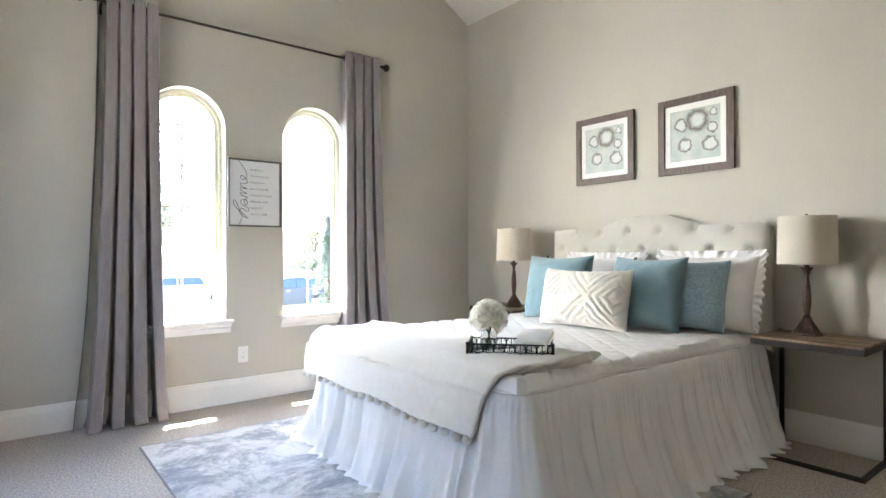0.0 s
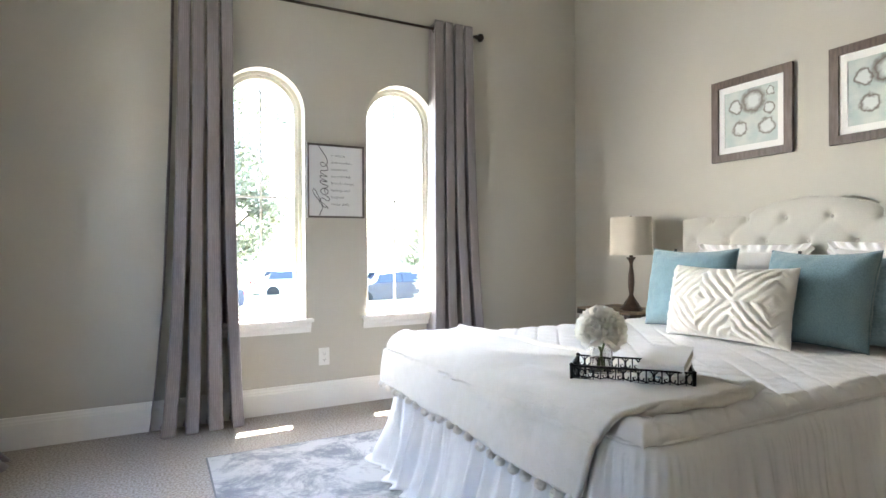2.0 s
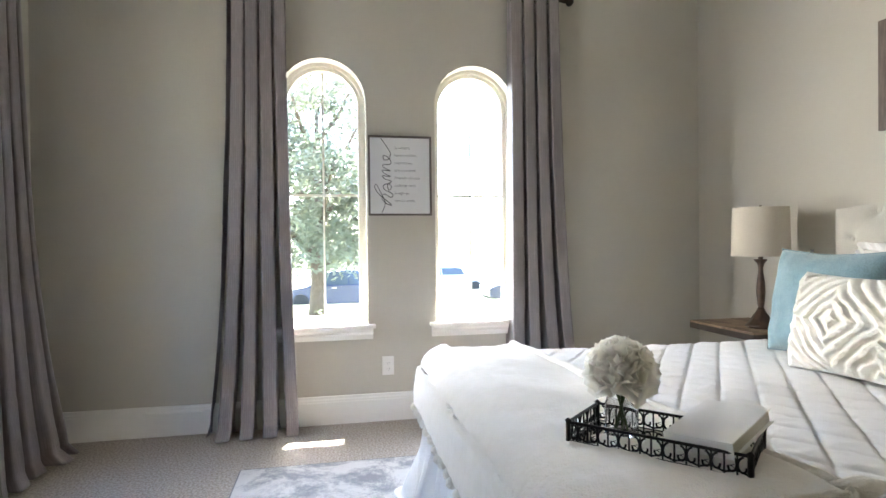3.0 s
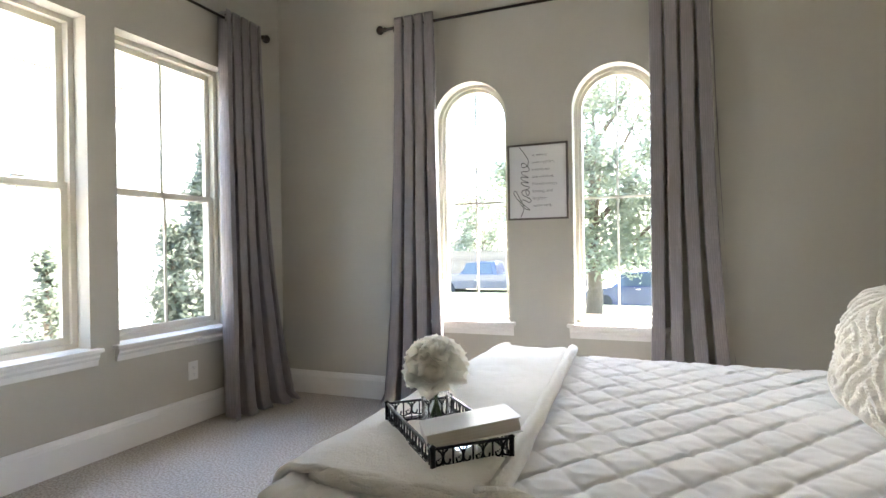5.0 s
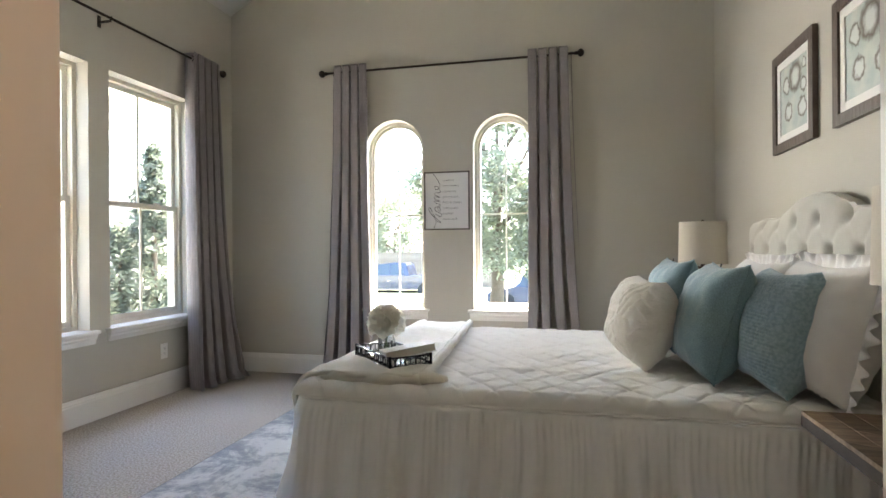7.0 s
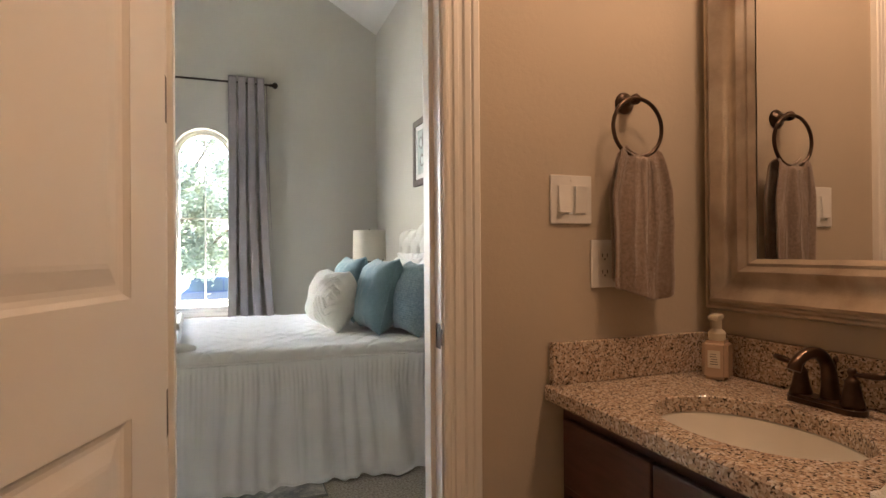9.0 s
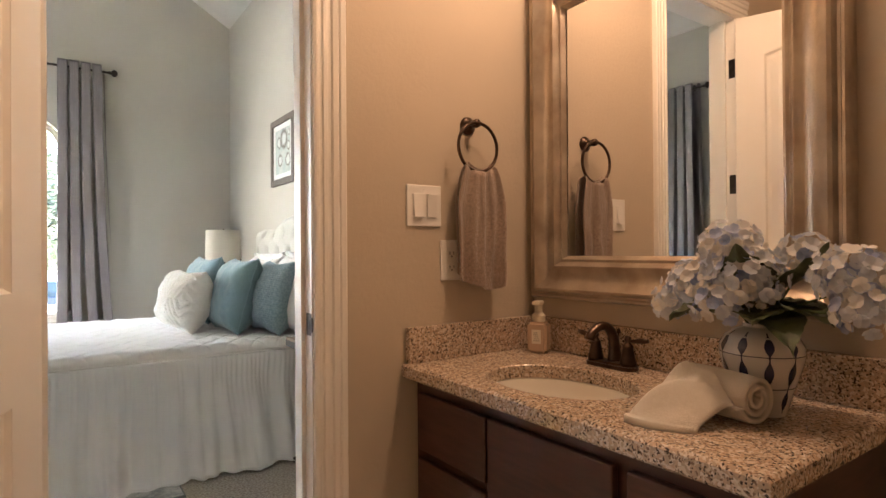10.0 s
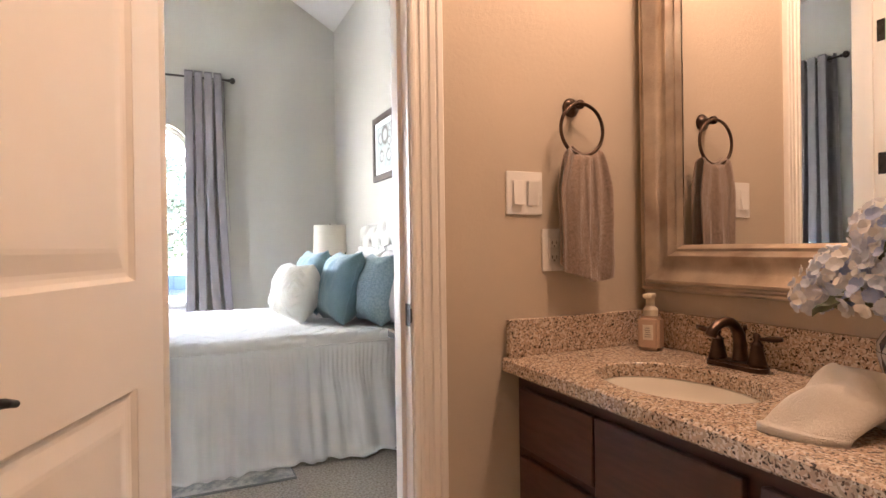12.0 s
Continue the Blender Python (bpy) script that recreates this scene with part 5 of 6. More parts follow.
for pts, z in ((inner, CZ - 0.035), (inner, CZ - 0.003), ([(SX + (p[0] - SX) * 1.015, SY + (p[1] - SY) * 1.015) for p in inner], CZ), ([(p[0] + (0.006 if p[0] < CX0 + 0.01 else 0), p[1] + (0.006 if p[1] < CY0 + 0.01 else 0)) for p in outer], CZ), (outer, CZ - 0.006), (outer, CZ - 0.034), ([(p[0] + (0.005 if p[0] < CX0 + 0.01 else 0), p[1] + (0.005 if p[1] < CY0 + 0.01 else 0)) for p in outer], CZ - 0.039)):
    rings.append([bm.verts.new((p[0], p[1], z)) for p in pts])
rings.append(rings[0])
for a, b in zip(rings, rings[1:]):
    for k in range(len(a)):
        q = (k + 1) % len(a)
        bm.faces.new((a[k], a[q], b[q], b[k]))
part("slab", bm, granite_mat, top)
part("backsplash", boxes((BX - 0.022, BX - 0.001, CY0, YB - 0.024, CZ + 0.0005, CZ + 0.10), bevel=0.002), granite_mat, top)
part("side_splash", boxes((CX0 + 0.012, BX - 0.001, YB - 0.022, YB - 0.001, CZ + 0.0005, CZ + 0.10), bevel=0.002), granite_mat, top)
porcelain = mat("porcelain", (0.74, 0.71, 0.64), 0.12, coat=0.3)
basin = thing("sink_basin", "oval cream porcelain undermount sink basin", "sink")
bm = bmesh.new()
prof = [(1.03, -0.036), (1.0, -0.038), (0.96, -0.06), (0.86, -0.11), (0.62, -0.145), (0.3, -0.158), (0.08, -0.162)]
rings = [[bm.verts.new((SX + SA * s * math.cos(2 * math.pi * k / 48), SY + SB * s * math.sin(2 * math.pi * k / 48), CZ + z)) for k in range(48)] for s, z in prof]
rings += [[bm.verts.new((SX + SA * s * math.cos(2 * math.pi * k / 48), SY + SB * s * math.sin(2 * math.pi * k / 48), CZ + z)) for k in range(48)] for s, z in ((0.08, -0.172), (0.6, -0.155), (0.9, -0.12), (1.03, -0.06))]
for a, b in zip(rings, rings[1:] + rings[:1]):
    for k in range(48):
        q = (k + 1) % 48
        bm.faces.new((a[k], a[q], b[q], b[k]))
part("bowl", bm, porcelain, basin, smooth=50)
part("drain", lathe([(0.0, 0), (0.022, 0), (0.024, 0.002), (0.018, 0.003), (0, 0.001)], 20), dark_iron, basin, m=pose(SX, SY, CZ - 0.1625))

# faucet
bronze = mat("oil_rubbed_bronze", (0.045, 0.028, 0.02), 0.28, 0.75, color2=(0.10, 0.06, 0.04), scale=14, fine=0.04)
fm = pose(BX - 0.085, -4.815, CZ + 0.0008)
faucet = thing("faucet", "oil-rubbed bronze two-handled faucet behind the basin", "faucet", fm)
bm = bmesh.new()
prism(bm, [(0.026 * math.cos(a) * 1.0, 0.052 * (1 if math.sin(a) > 0 else -1) * (abs(math.sin(a)) > 1e-6) + 0.026 * math.sin(a)) for a in [2 * math.pi * (k + 0.5) / 32 for k in range(32)]], "z", 0, 0.016)
bmesh.ops.bevel(bm, geom=[e for e in bm.edges if e.verts[0].co.z > 0.01 and e.verts[1].co.z > 0.01], offset=0.006, segments=3, affect="EDGES")
part("base_plate", bm, bronze, faucet, smooth=40)
part("spout", tube(spline([(0.012, 0, 0.012), (0.012, 0, 0.05), (0.004, 0, 0.085), (-0.02, 0, 0.108), (-0.05, 0, 0.110), (-0.078, 0, 0.096), (-0.088, 0, 0.08)], 4), 0.012, 14,
                   taper=[0.019, 0.018, 0.017, 0.016, 0.0155, 0.015, 0.0145, 0.014, 0.0135, 0.013, 0.013, 0.0125, 0.0125, 0.012, 0.012, 0.012, 0.0115, 0.0115, 0.0115, 0.0115, 0.0115, 0.012, 0.0125, 0.013, 0.013]), bronze, faucet, smooth=True)
for s in (-1, 1):
    part("handle_base", lathe([(0, 0.012), (0.022, 0.012), (0.021, 0.02), (0.017, 0.035), (0.013, 0.058), (0.014, 0.062), (0.010, 0.066), (0.006, 0.072), (0.009, 0.079), (0.006, 0.087), (0, 0.089)], 20), bronze, faucet, smooth=True, m=pose(0, 0.052 * s, 0))
    pts = [(0, 0.052 * s, 0.076)] + [(0.0, s * (0.052 + d), 0.076 + 0.002 * k) for k, d in enumerate((0.015, 0.03, 0.045, 0.06))]
    part("lever", tube(pts, 0.005, 10, taper=[0.004, 0.0045, 0.0065, 0.0075, 0.0055]), bronze, faucet, smooth=True)
part("lift_rod", lathe([(0, 0.01), (0.002, 0.01), (0.002, 0.085), (0.006, 0.09), (0.004, 0.098), (0, 0.1)], 10), bronze, faucet, smooth=True, m=pose(0.03, 0, 0))

# soap bottle
soap_glass = mat("amber_soap", (0.50, 0.36, 0.26), 0.12, coat=0.3)
pump_plastic = mat("cream_pump_plastic", (0.62, 0.56, 0.44), 0.35)
soap = thing("soap_bottle", "square foaming soap bottle with a cream pump on the granite", "soap bottle", pose(-0.235, -4.545, CZ + 0.0008, 0, 0, 30))
bm = boxes((-0.03, 0.03, -0.03, 0.03, 0, 0.095))
bmesh.ops.bevel(bm, geom=bm.edges[:], offset=0.009, segments=3, affect="EDGES")
part("bottle", bm, soap_glass, soap, smooth=40)
part("collar", lathe([(0, 0.094), (0.019, 0.094), (0.02, 0.112), (0.016, 0.118), (0.011, 0.122), (0.011, 0.145), (0, 0.145)], 20), pump_plastic, soap, smooth=35)
bm = boxes((-0.034, 0.016, -0.0125, 0.0125, 0.145, 0.158), bevel=0.004)
part("pump_head", bm, pump_plastic, soap, smooth=40)
for s, (w, l) in ((0, (-0.031, -0.0302)),):
    part("label", boxes((w, l, -0.014, 0.014, 0.03, 0.072)), mat("label_paper", (0.66, 0.60, 0.50), 0.7), soap)
    for k in range(5):
        part("label_line", boxes((w - 0.0003, w, -0.009 + 0.001 * k, 0.009 - 0.001 * (k % 3), 0.038 + 0.006 * k, 0.0395 + 0.006 * k)), slot_dark, soap)

# ---- vase of hydrangeas ----
glaze_white = mat("white_glaze", (0.55, 0.54, 0.53), 0.15, color2=(0.60, 0.59, 0.575), scale=6, coat=0.4)
glaze_blue = mat("dark_blue_glaze", (0.018, 0.022, 0.055), 0.18, color2=(0.03, 0.035, 0.09), scale=30, coat=0.4)
vase = thing("vase", "white ceramic vase with dark blue drops full of blue hydrangeas", "vase", pose(-0.345, -5.25, CZ + 0.0008))
VS = 0.88
VP = [(0.046, 0.0), (0.050, 0.012), (0.060, 0.045), (0.074, 0.085), (0.083, 0.115), (0.082, 0.135), (0.070, 0.155), (0.048, 0.168), (0.036, 0.172), (0.036, 0.178), (0.031, 0.178)]
VP = [(r_ * VS, z_ * 0.95) for r_, z_ in VP]


def vase_r(z):
    for (ra, za), (rb, zb) in zip(VP, VP[1:]):
        if za <= z <= zb:
            return ra + (rb - ra) * (z - za) / max(zb - za, 1e-6)
    return VP[-1][0]


part("body", lathe([(0, 0)] + VP + [(0.027, 0.14), (0, 0.14)], 40), glaze_white, vase, smooth=50)
for k in range(10):
    a0 = 2 * math.pi * k / 10
    for z0, z1 in ((0.008, 0.055), (0.055, 0.112), (0.112, 0.156)):
        bm = bmesh.new()
        rows = []
        for q in range(9):
            t = q / 8
            z = z0 + (z1 - z0) * t
            hw = 0.0012 + (0.0085 * vase_r(z) / 0.08) * math.sin(math.pi * min(1, max(0, t * 1.25 - 0.12))) ** 1.2
            r = vase_r(z) + 0.0007
            rows.append([bm.verts.new((r * math.cos(a0 + s * hw / r), r * math.sin(a0 + s * hw / r), z)) for s in (-1, 0, 1)])
        for p, q in zip(rows, rows[1:]):
            for j in (0, 1):
                bm.faces.new((p[j], p[j + 1], q[j + 1], q[j]))
        part("glaze_drop", bm, glaze_blue, vase, smooth=True)
for z in (0.055, 0.115):
    part("glaze_ring", tube([((vase_r(z) + 0.0002) * math.cos(2 * math.pi * k / 40), (vase_r(z) + 0.0002) * math.sin(2 * math.pi * k / 40), z) for k in range(40)], 0.0009, 5, closed=True), glaze_blue, vase)

pet_a = mat("pale_blue_petal", (0.55, 0.62, 0.74), 0.7, color2=(0.74, 0.76, 0.80), scale=26, sheen=0.2)
pet_b = mat("cream_blue_petal", (0.72, 0.73, 0.75), 0.7, color2=(0.80, 0.76, 0.70), scale=26, sheen=0.2)
pet_c = mat("blue_petal", (0.30, 0.38, 0.62), 0.7, color2=(0.55, 0.60, 0.74), scale=26, sheen=0.2)
for q_ in (pet_a, pet_b, pet_c):
    let_through(q_, 0.3)
leaf_green = mat("hydrangea_leaf", (0.06, 0.08, 0.04), 0.45, color2=(0.12, 0.15, 0.075), scale=40, bump=0.3, bump_scale=60)


def floret(bm, m, s, rnd):
    """Four cupped petals round an eye."""
    for k in range(4):
        mm = m @ pose(0, 0, 0, 0, 0, 90 * k + rnd.uniform(-9, 9)) @ pose(0, 0, 0, rnd.uniform(8, 34))
        vs = []
        for (x, y, z) in ((0, 0, 0), (0.45, 0.35, 0.02), (0.56, 0.72, 0.10), (0.30, 1.02, 0.06), (-0.30, 1.02, 0.10), (-0.56, 0.72, 0.05), (-0.45, 0.35, 0.02), (0, 0.6, -0.06)):
            vs.append(bm.verts.new(mm @ Vector((x * s, y * s, (z + rnd.uniform(-0.04, 0.05)) * s))))
        for i in range(7):
            bm.faces.new((vs[7], vs[i], vs[(i + 1) % 7]))


HEADS = ((-0.05, 0.005, 0.255, 0.066), (-0.04, 0.11, 0.24, 0.055), (-0.06, 0.148, 0.20, 0.036), (-0.03, 0.04, 0.315, 0.052), (-0.04, -0.165, 0.262, 0.056), (-0.06, -0.19, 0.215, 0.046), (0.05, -0.06, 0.29, 0.048), (-0.095, 0.03, 0.215, 0.044), (0.05, 0.085, 0.265, 0.05))
for hk, (x, y, z, r) in enumerate(HEADS):
    rnd = random.Random(40 + hk)
    hd = tagged(new("flower_head"), "")
    hd.parent, hd.location = vase, (x, y, z)
    bms = [bmesh.new() for _ in range(3)]
    n = int(145 * (r / 0.08) ** 2)
    for k in range(n):
        t = (k + 0.5) / n
        ph = k * 2.39996
        cz = 1 - 1.75 * t
        sr = math.sqrt(max(0, 1 - cz * cz))
        w = Vector((sr * math.cos(ph), sr * math.sin(ph), cz * 0.85))
        jit = rnd.uniform(0.68, 1.14)
        m = Matrix.Translation(w * r * jit) @ (w + Vector((rnd.uniform(-0.3, 0.3), rnd.uniform(-0.3, 0.3), 0.1))).to_track_quat("Z", "Y").to_matrix().to_4x4() @ pose(0, 0, 0, 0, 0, rnd.uniform(0, 90))
        floret(bms[rnd.choice((0, 0, 1, 1, 2))], m, rnd.uniform(0.0115, 0.016), rnd)
    for b_, mt, nm in zip(bms, (pet_a, pet_b, pet_c), ("florets_pale", "florets_cream", "florets_blue")):
        o_ = part(nm, b_, mt, hd, smooth=True)
        o_["kind"] = "stuff"
for k, (a, ln, droop, z) in enumerate(((200, 0.12, 0.3, 0.19), (165, 0.11, 0.25, 0.2), (250, 0.13, 0.35, 0.2), (285, 0.14, 0.4, 0.2), (110, 0.12, 0.3, 0.19), (320, 0.11, 0.3, 0.2), (140, 0.15, 0.5, 0.21), (225, 0.12, 0.7, 0.19), (265, 0.10, -0.5, 0.23), (20, 0.1, 0.3, 0.2), (70, 0.12, 0.3, 0.2), (185, 0.09, -0.4, 0.24))):
    def lf(u, v, a=a, ln=ln, droop=droop, z=z, k=k):
        w = 0.048 * math.sin(math.pi * min(1, v * 0.93 + 0.07) ** 0.8) * (1 + 0.06 * math.sin(v * 60))
        d = 0.02 + ln * v
        s = (u * 2 - 1) * w
        zz = z + 0.02 * v - droop * 0.12 * v * v + 0.012 * abs(u * 2 - 1) + 0.003 * math.sin(v * 28)
        ca, sa = math.cos(radians(a)), math.sin(radians(a))
        return (ca * d - sa * s, sa * d + ca * s, zz)
    part("leaf", grid(6, 16, lf), leaf_green, vase, smooth=True)
for k, (x, y, z, r) in enumerate(HEADS):
    part("stem", tube(spline([(0.01 * math.cos(k), 0.01 * math.sin(k), 0.15), (x * 0.35, y * 0.35, 0.2), (x * 0.9, y * 0.9, z - r * 0.4)], 4), 0.0024, 6), stem_green, vase, smooth=True)

# ---- rolled towel ----
terry = mat("cream_terry", (0.82, 0.775, 0.70), 1.0, color2=(0.85, 0.81, 0.74), scale=60, bump=0.8, bump_scale=350, fine=0.7, fine_scale=900, sheen=0.5)
roll = thing("rolled_towel", "cream terry hand towel rolled up on the granite counter", "towel")
A0, A1 = Vector((-0.412, -5.142, CZ + 0.049)), Vector((-0.442, -5.290, CZ + 0.048))
ax = (A1 - A0)
side = Vector((-ax.y, ax.x, 0)).normalized() * -1


def roll_pt(u, v):
    t = 1 - u
    turns = 2.6 * 2 * math.pi
    r = 0.012 + 0.0335 * t
    a = t * turns + 2.2
    p = A0 + ax * v
    bul = 1 + 0.05 * math.sin(v * 3.1) + 0.03 * noise.noise(Vector((v * 4, t * 3, 0)))
    return p + side * (r * bul * math.cos(a)) + Vector((0, 0, r * bul * math.sin(a)))


part("roll", grid(150, 14, roll_pt, 0.007), terry, roll, smooth=True)


def flap(u, v):
    """A soft fold that comes off the roll, widens and sinks to the stone."""
    d = 0.035 + u * (0.140 - 0.035 * abs(2 * v - 1) ** 4 + 0.012 * math.sin(v * 4))
    spread_ = 1.0 - 0.15 * u
    c = (v - 0.5) * 1.15 * spread_
    p = A0 + ax * (0.40 + c * 0.82 + 0.10 * u)
    edge = 1 - abs(2 * v - 1) ** 3
    h = (0.086 * (1 - u ** 1.5) ** 0.9 * (0.45 + 0.55 * edge) + 0.016 * math.sin(u * 9 + v * 5) * edge * (1 - u) + 0.009 * math.sin(v * 11 + u * 4) * edge * (1 - 0.5 * u))
    return (p.x + side.x * d, p.y + side.y * d + 0.03 * u * math.sin(v * 3), CZ + max(0.009 + 0.004 * edge, h))


part("flap", grid(40, 30, flap, 0.012), terry, roll, smooth=True)

# ---- mirror ----
silver_wood = mat("champagne_silver_leaf", (0.38, 0.31, 0.245), 0.32, 0.8, color2=(0.62, 0.55, 0.46), scale=9, detail=10, stretch=(1, 1, 1), bump=0.25, bump_scale=30, fine=0.15, fine_scale=200)
MY0, MY1, MZ0, MZ1 = -5.345, -4.468, 0.950, 1.965
MPROF_W = 0.9
mir = thing("wall_mirror", "large wall mirror in a wide champagne silver moulded frame", "mirror")
MPROF = [(0.0, 0.0), (0.0, 0.034), (0.006, 0.044), (0.012, 0.044), (0.016, 0.038), (0.022, 0.038), (0.028, 0.052), (0.036, 0.056), (0.044, 0.050), (0.060, 0.038), (0.078, 0.032), (0.094, 0.034), (0.106, 0.040), (0.112, 0.040), (0.118, 0.030), (0.126, 0.024), (0.134, 0.026), (0.140, 0.018), (0.146, 0.012)]
for (y0, z0), (y1, z1), (dy0, dz0), (dy1, dz1) in (((MY0, MZ0), (MY0, MZ1), (1, 1), (1, -1)), ((MY0, MZ1), (MY1, MZ1), (1, -1), (-1, -1)), ((MY1, MZ1), (MY1, MZ0), (-1, -1), (-1, 1)), ((MY1, MZ0), (MY0, MZ0), (-1, 1), (1, 1))):
    bm = bmesh.new()
    va = [bm.verts.new((BX - 0.002 - h, y0 + dy0 * w, z0 + dz0 * w)) for w, h in [(q[0] * MPROF_W, q[1]) for q in MPROF]]
    vb = [bm.verts.new((BX - 0.002 - h, y1 + dy1 * w, z1 + dz1 * w)) for w, h in [(q[0] * MPROF_W, q[1]) for q in MPROF]]
    for a, b, c, d in zip(va, va[1:], vb[1:], vb):
        bm.faces.new((a, b, c, d))
    part("frame_side", bm, silver_wood, mir, smooth=35)
part("glass", boxes((BX - 0.012, BX - 0.006, MY0 + 0.128, MY1 - 0.128, MZ0 + 0.128, MZ1 - 0.128)), mirror_mat, mir)
part("backing", boxes((BX - 0.005, BX - 0.001, MY0 + 0.01, MY1 - 0.01, MZ0 + 0.01, MZ1 - 0.01)), slot_dark, mir)

# ---- towel ring and towel ----
rm = pose(-0.425, YB, 1.475)
ring = thing("towel_ring", "oil-rubbed bronze towel ring on the tan wall", "towel ring", rm)
part("mount", lathe([(0, 0), (0.027, 0), (0.028, 0.004), (0.022, 0.010), (0.012, 0.014), (0.010, 0.034), (0.013, 0.038), (0.013, 0.05), (0.008, 0.054), (0, 0.055)], 20), bronze, ring, smooth=True, m=pose(0, 0, 0, 90))
RR = 0.072
RC = Vector((0.0, -0.052, -RR))
part("ring", tube([(RC.x + RR * math.cos(a), RC.y, RC.z + RR * math.sin(a)) for a in [2 * math.pi * k / 48 for k in range(48)]], 0.005, 10, closed=True), bronze, ring, smooth=True)
taupe = mat("taupe_terry", (0.26, 0.185, 0.145), 1.0, color2=(0.38, 0.285, 0.225), scale=160, detail=3, bump=0.9, bump_scale=330, fine=0.6, fine_scale=900, sheen=0.5)
towel = thing("hand_towel", "taupe ribbed hand towel hanging through the bronze ring", "towel", rm)


def tow(u, v, back):
    w = 0.048 + 0.030 * min(1, v * 3) ** 0.6 + 0.005 * v
    s = u * 2 - 1
    x = RC.x + (0.010 if back else 0.004) + s * w * (0.9 if back else 1) * (1 + 0.04 * math.sin(v * 5)) + 0.006 * v
    fold = 0.009 * math.cos(s * 5 + 1.2 * math.sin(v * 2.5)) + 0.004 * math.sin(s * 13 + v * 3) + 0.006 * noise.noise(Vector((s * 2.5, v * 4, 2)))
    y = RC.y + (-0.012 if not back else 0.022) - fold * (0.6 + 0.6 * v) * (1 if not back else 0.6)
    ztop = RC.z - math.sqrt(max(RR ** 2 - (s * 0.05) ** 2, 0)) + 0.006
    if v < 0.04:
        y = RC.y + (y - RC.y) * (v / 0.04)
    return (x, min(y, -0.004), ztop - v * (0.335 if back else 0.35) - 0.008 * s * v - 0.006 * math.sin(s * 2.5) * v)


part("front_fall", grid(50, 60, lambda u, v: tow(u, v, False), 0.006), taupe, towel, smooth=True)
part("back_fall", grid(40, 40, lambda u, v: tow(u, v, True), 0.005), taupe, towel, smooth=True)
rib = mat("taupe_rib", (0.33, 0.26, 0.22), 1.0, bump=0.6, bump_scale=400)
for s in (-0.78, -0.42, -0.08, 0.2, 0.5, 0.84):
    pts = [Vector(tow((s + 0.05 * math.sin(s * 9 + v * 0.02) + 1) / 2, v / 90, False)) + Vector((0.0012 * math.sin(v * 1.9), -0.001, 0)) for v in range(4, 90)]
    part("rib", tube(pts, 0.0011, 4), rib, towel, smooth=True)
outlet(pose(-0.585, YB, 1.228), "cream double rocker light switch on the tan bathroom wall", 0.116, "switch", 0.118)
outlet(pose(-0.492, YB, 1.072), "cream wall outlet half hidden behind the hand towel")

# ---- towel bar and paper roll ----
bar = thing("towel_bar", "oil-rubbed bronze towel bar on the wall beyond the mirror", "towel bar", pose(BX, 0, 1.425))
for y in (-5.475, -6.05):
    part("bar_mount", lathe([(0, 0), (0.030, 0), (0.031, 0.004), (0.024, 0.012), (0.013, 0.018), (0.011, 0.055), (0.014, 0.062), (0.010, 0.075), (0, 0.078)], 20), bronze, bar, smooth=True, m=pose(0, y, 0, 0, -90, 0))
part("bar", tube([(-0.062, -5.475, 0), (-0.062, -6.05, 0)], 0.008, 12), bronze, bar, smooth=True)
paper = mat("toilet_paper", (0.74, 0.70, 0.62), 0.95, bump=0.4, bump_scale=200)
tp = thing("toilet_paper_roll", "white toilet paper roll on a holder at the vanity's end", "toilet paper", pose(-0.545, -5.46, 0.655))
bm = bmesh.new()
R0, R1 = 0.056, 0.02
rs = [[bm.verts.new((x, r * math.cos(2 * math.pi * k / 36), r * math.sin(2 * math.pi * k / 36))) for k in range(36)] for x, r in ((-0.052, R1), (-0.052, R0 - 0.003), (-0.049, R0), (0.049, R0), (0.052, R0 - 0.003), (0.052, R1))]
for a, b in zip(rs, rs[1:] + rs[:1]):
    for k in range(36):
        bm.faces.new((a[k], a[(k + 1) % 36], b[(k + 1) % 36], b[k]))
part("roll", bm, paper, tp, smooth=45)
holder = thing("paper_holder", "oil-rubbed bronze toilet paper holder on the vanity's end panel", "paper holder", pose(-0.545, -5.46, 0.655))
part("rod", tube([(-0.065, 0, 0), (0.075, 0, 0)], 0.007, 10), bronze, holder, smooth=True)
part("arm", tube([(0.075, -0.002, 0), (0.078, 0.03, 0.01), (0.078, 0.074, 0.012)], 0.008, 10), bronze, holder, smooth=True)
part("rosette", lathe([(0, 0), (0.026, 0), (0.026, 0.005), (0.012, 0.012), (0, 0.013)], 20), bronze, holder, smooth=True, m=pose(0.078, 0.0755, 0.012, 90))

# ---- outside ----
OUT = -0.35
asphalt = mat("asphalt", (0.045, 0.045, 0.047), 0.95, color2=(0.065, 0.064, 0.062), scale=30, bump=0.4, bump_scale=200)
concrete = mat("concrete", (0.30, 0.29, 0.27), 0.9, color2=(0.36, 0.35, 0.325), scale=6, bump=0.3, bump_scale=100)
structure("road", boxes((-80, 80, 19.4, 27.0, STREET - 0.1, STREET + 0.004)), asphalt)
for y in (19.25, 27.0):
    structure("kerb", boxes((-80, 80, y, y + 0.15, STREET - 0.1, STREET + 0.13), bevel=0.02), concrete)
structure("pavement", boxes((-80, 80, 17.6, 18.8, STREET - 0.1, STREET + 0.02)), concrete)
# pale ground added along the house to throw light up into the room
bounce_gravel = mat("bounce_gravel", (0.38, 0.37, 0.35), 0.95, color2=(0.52, 0.51, 0.48), scale=40, bump=0.8, bump_scale=50)
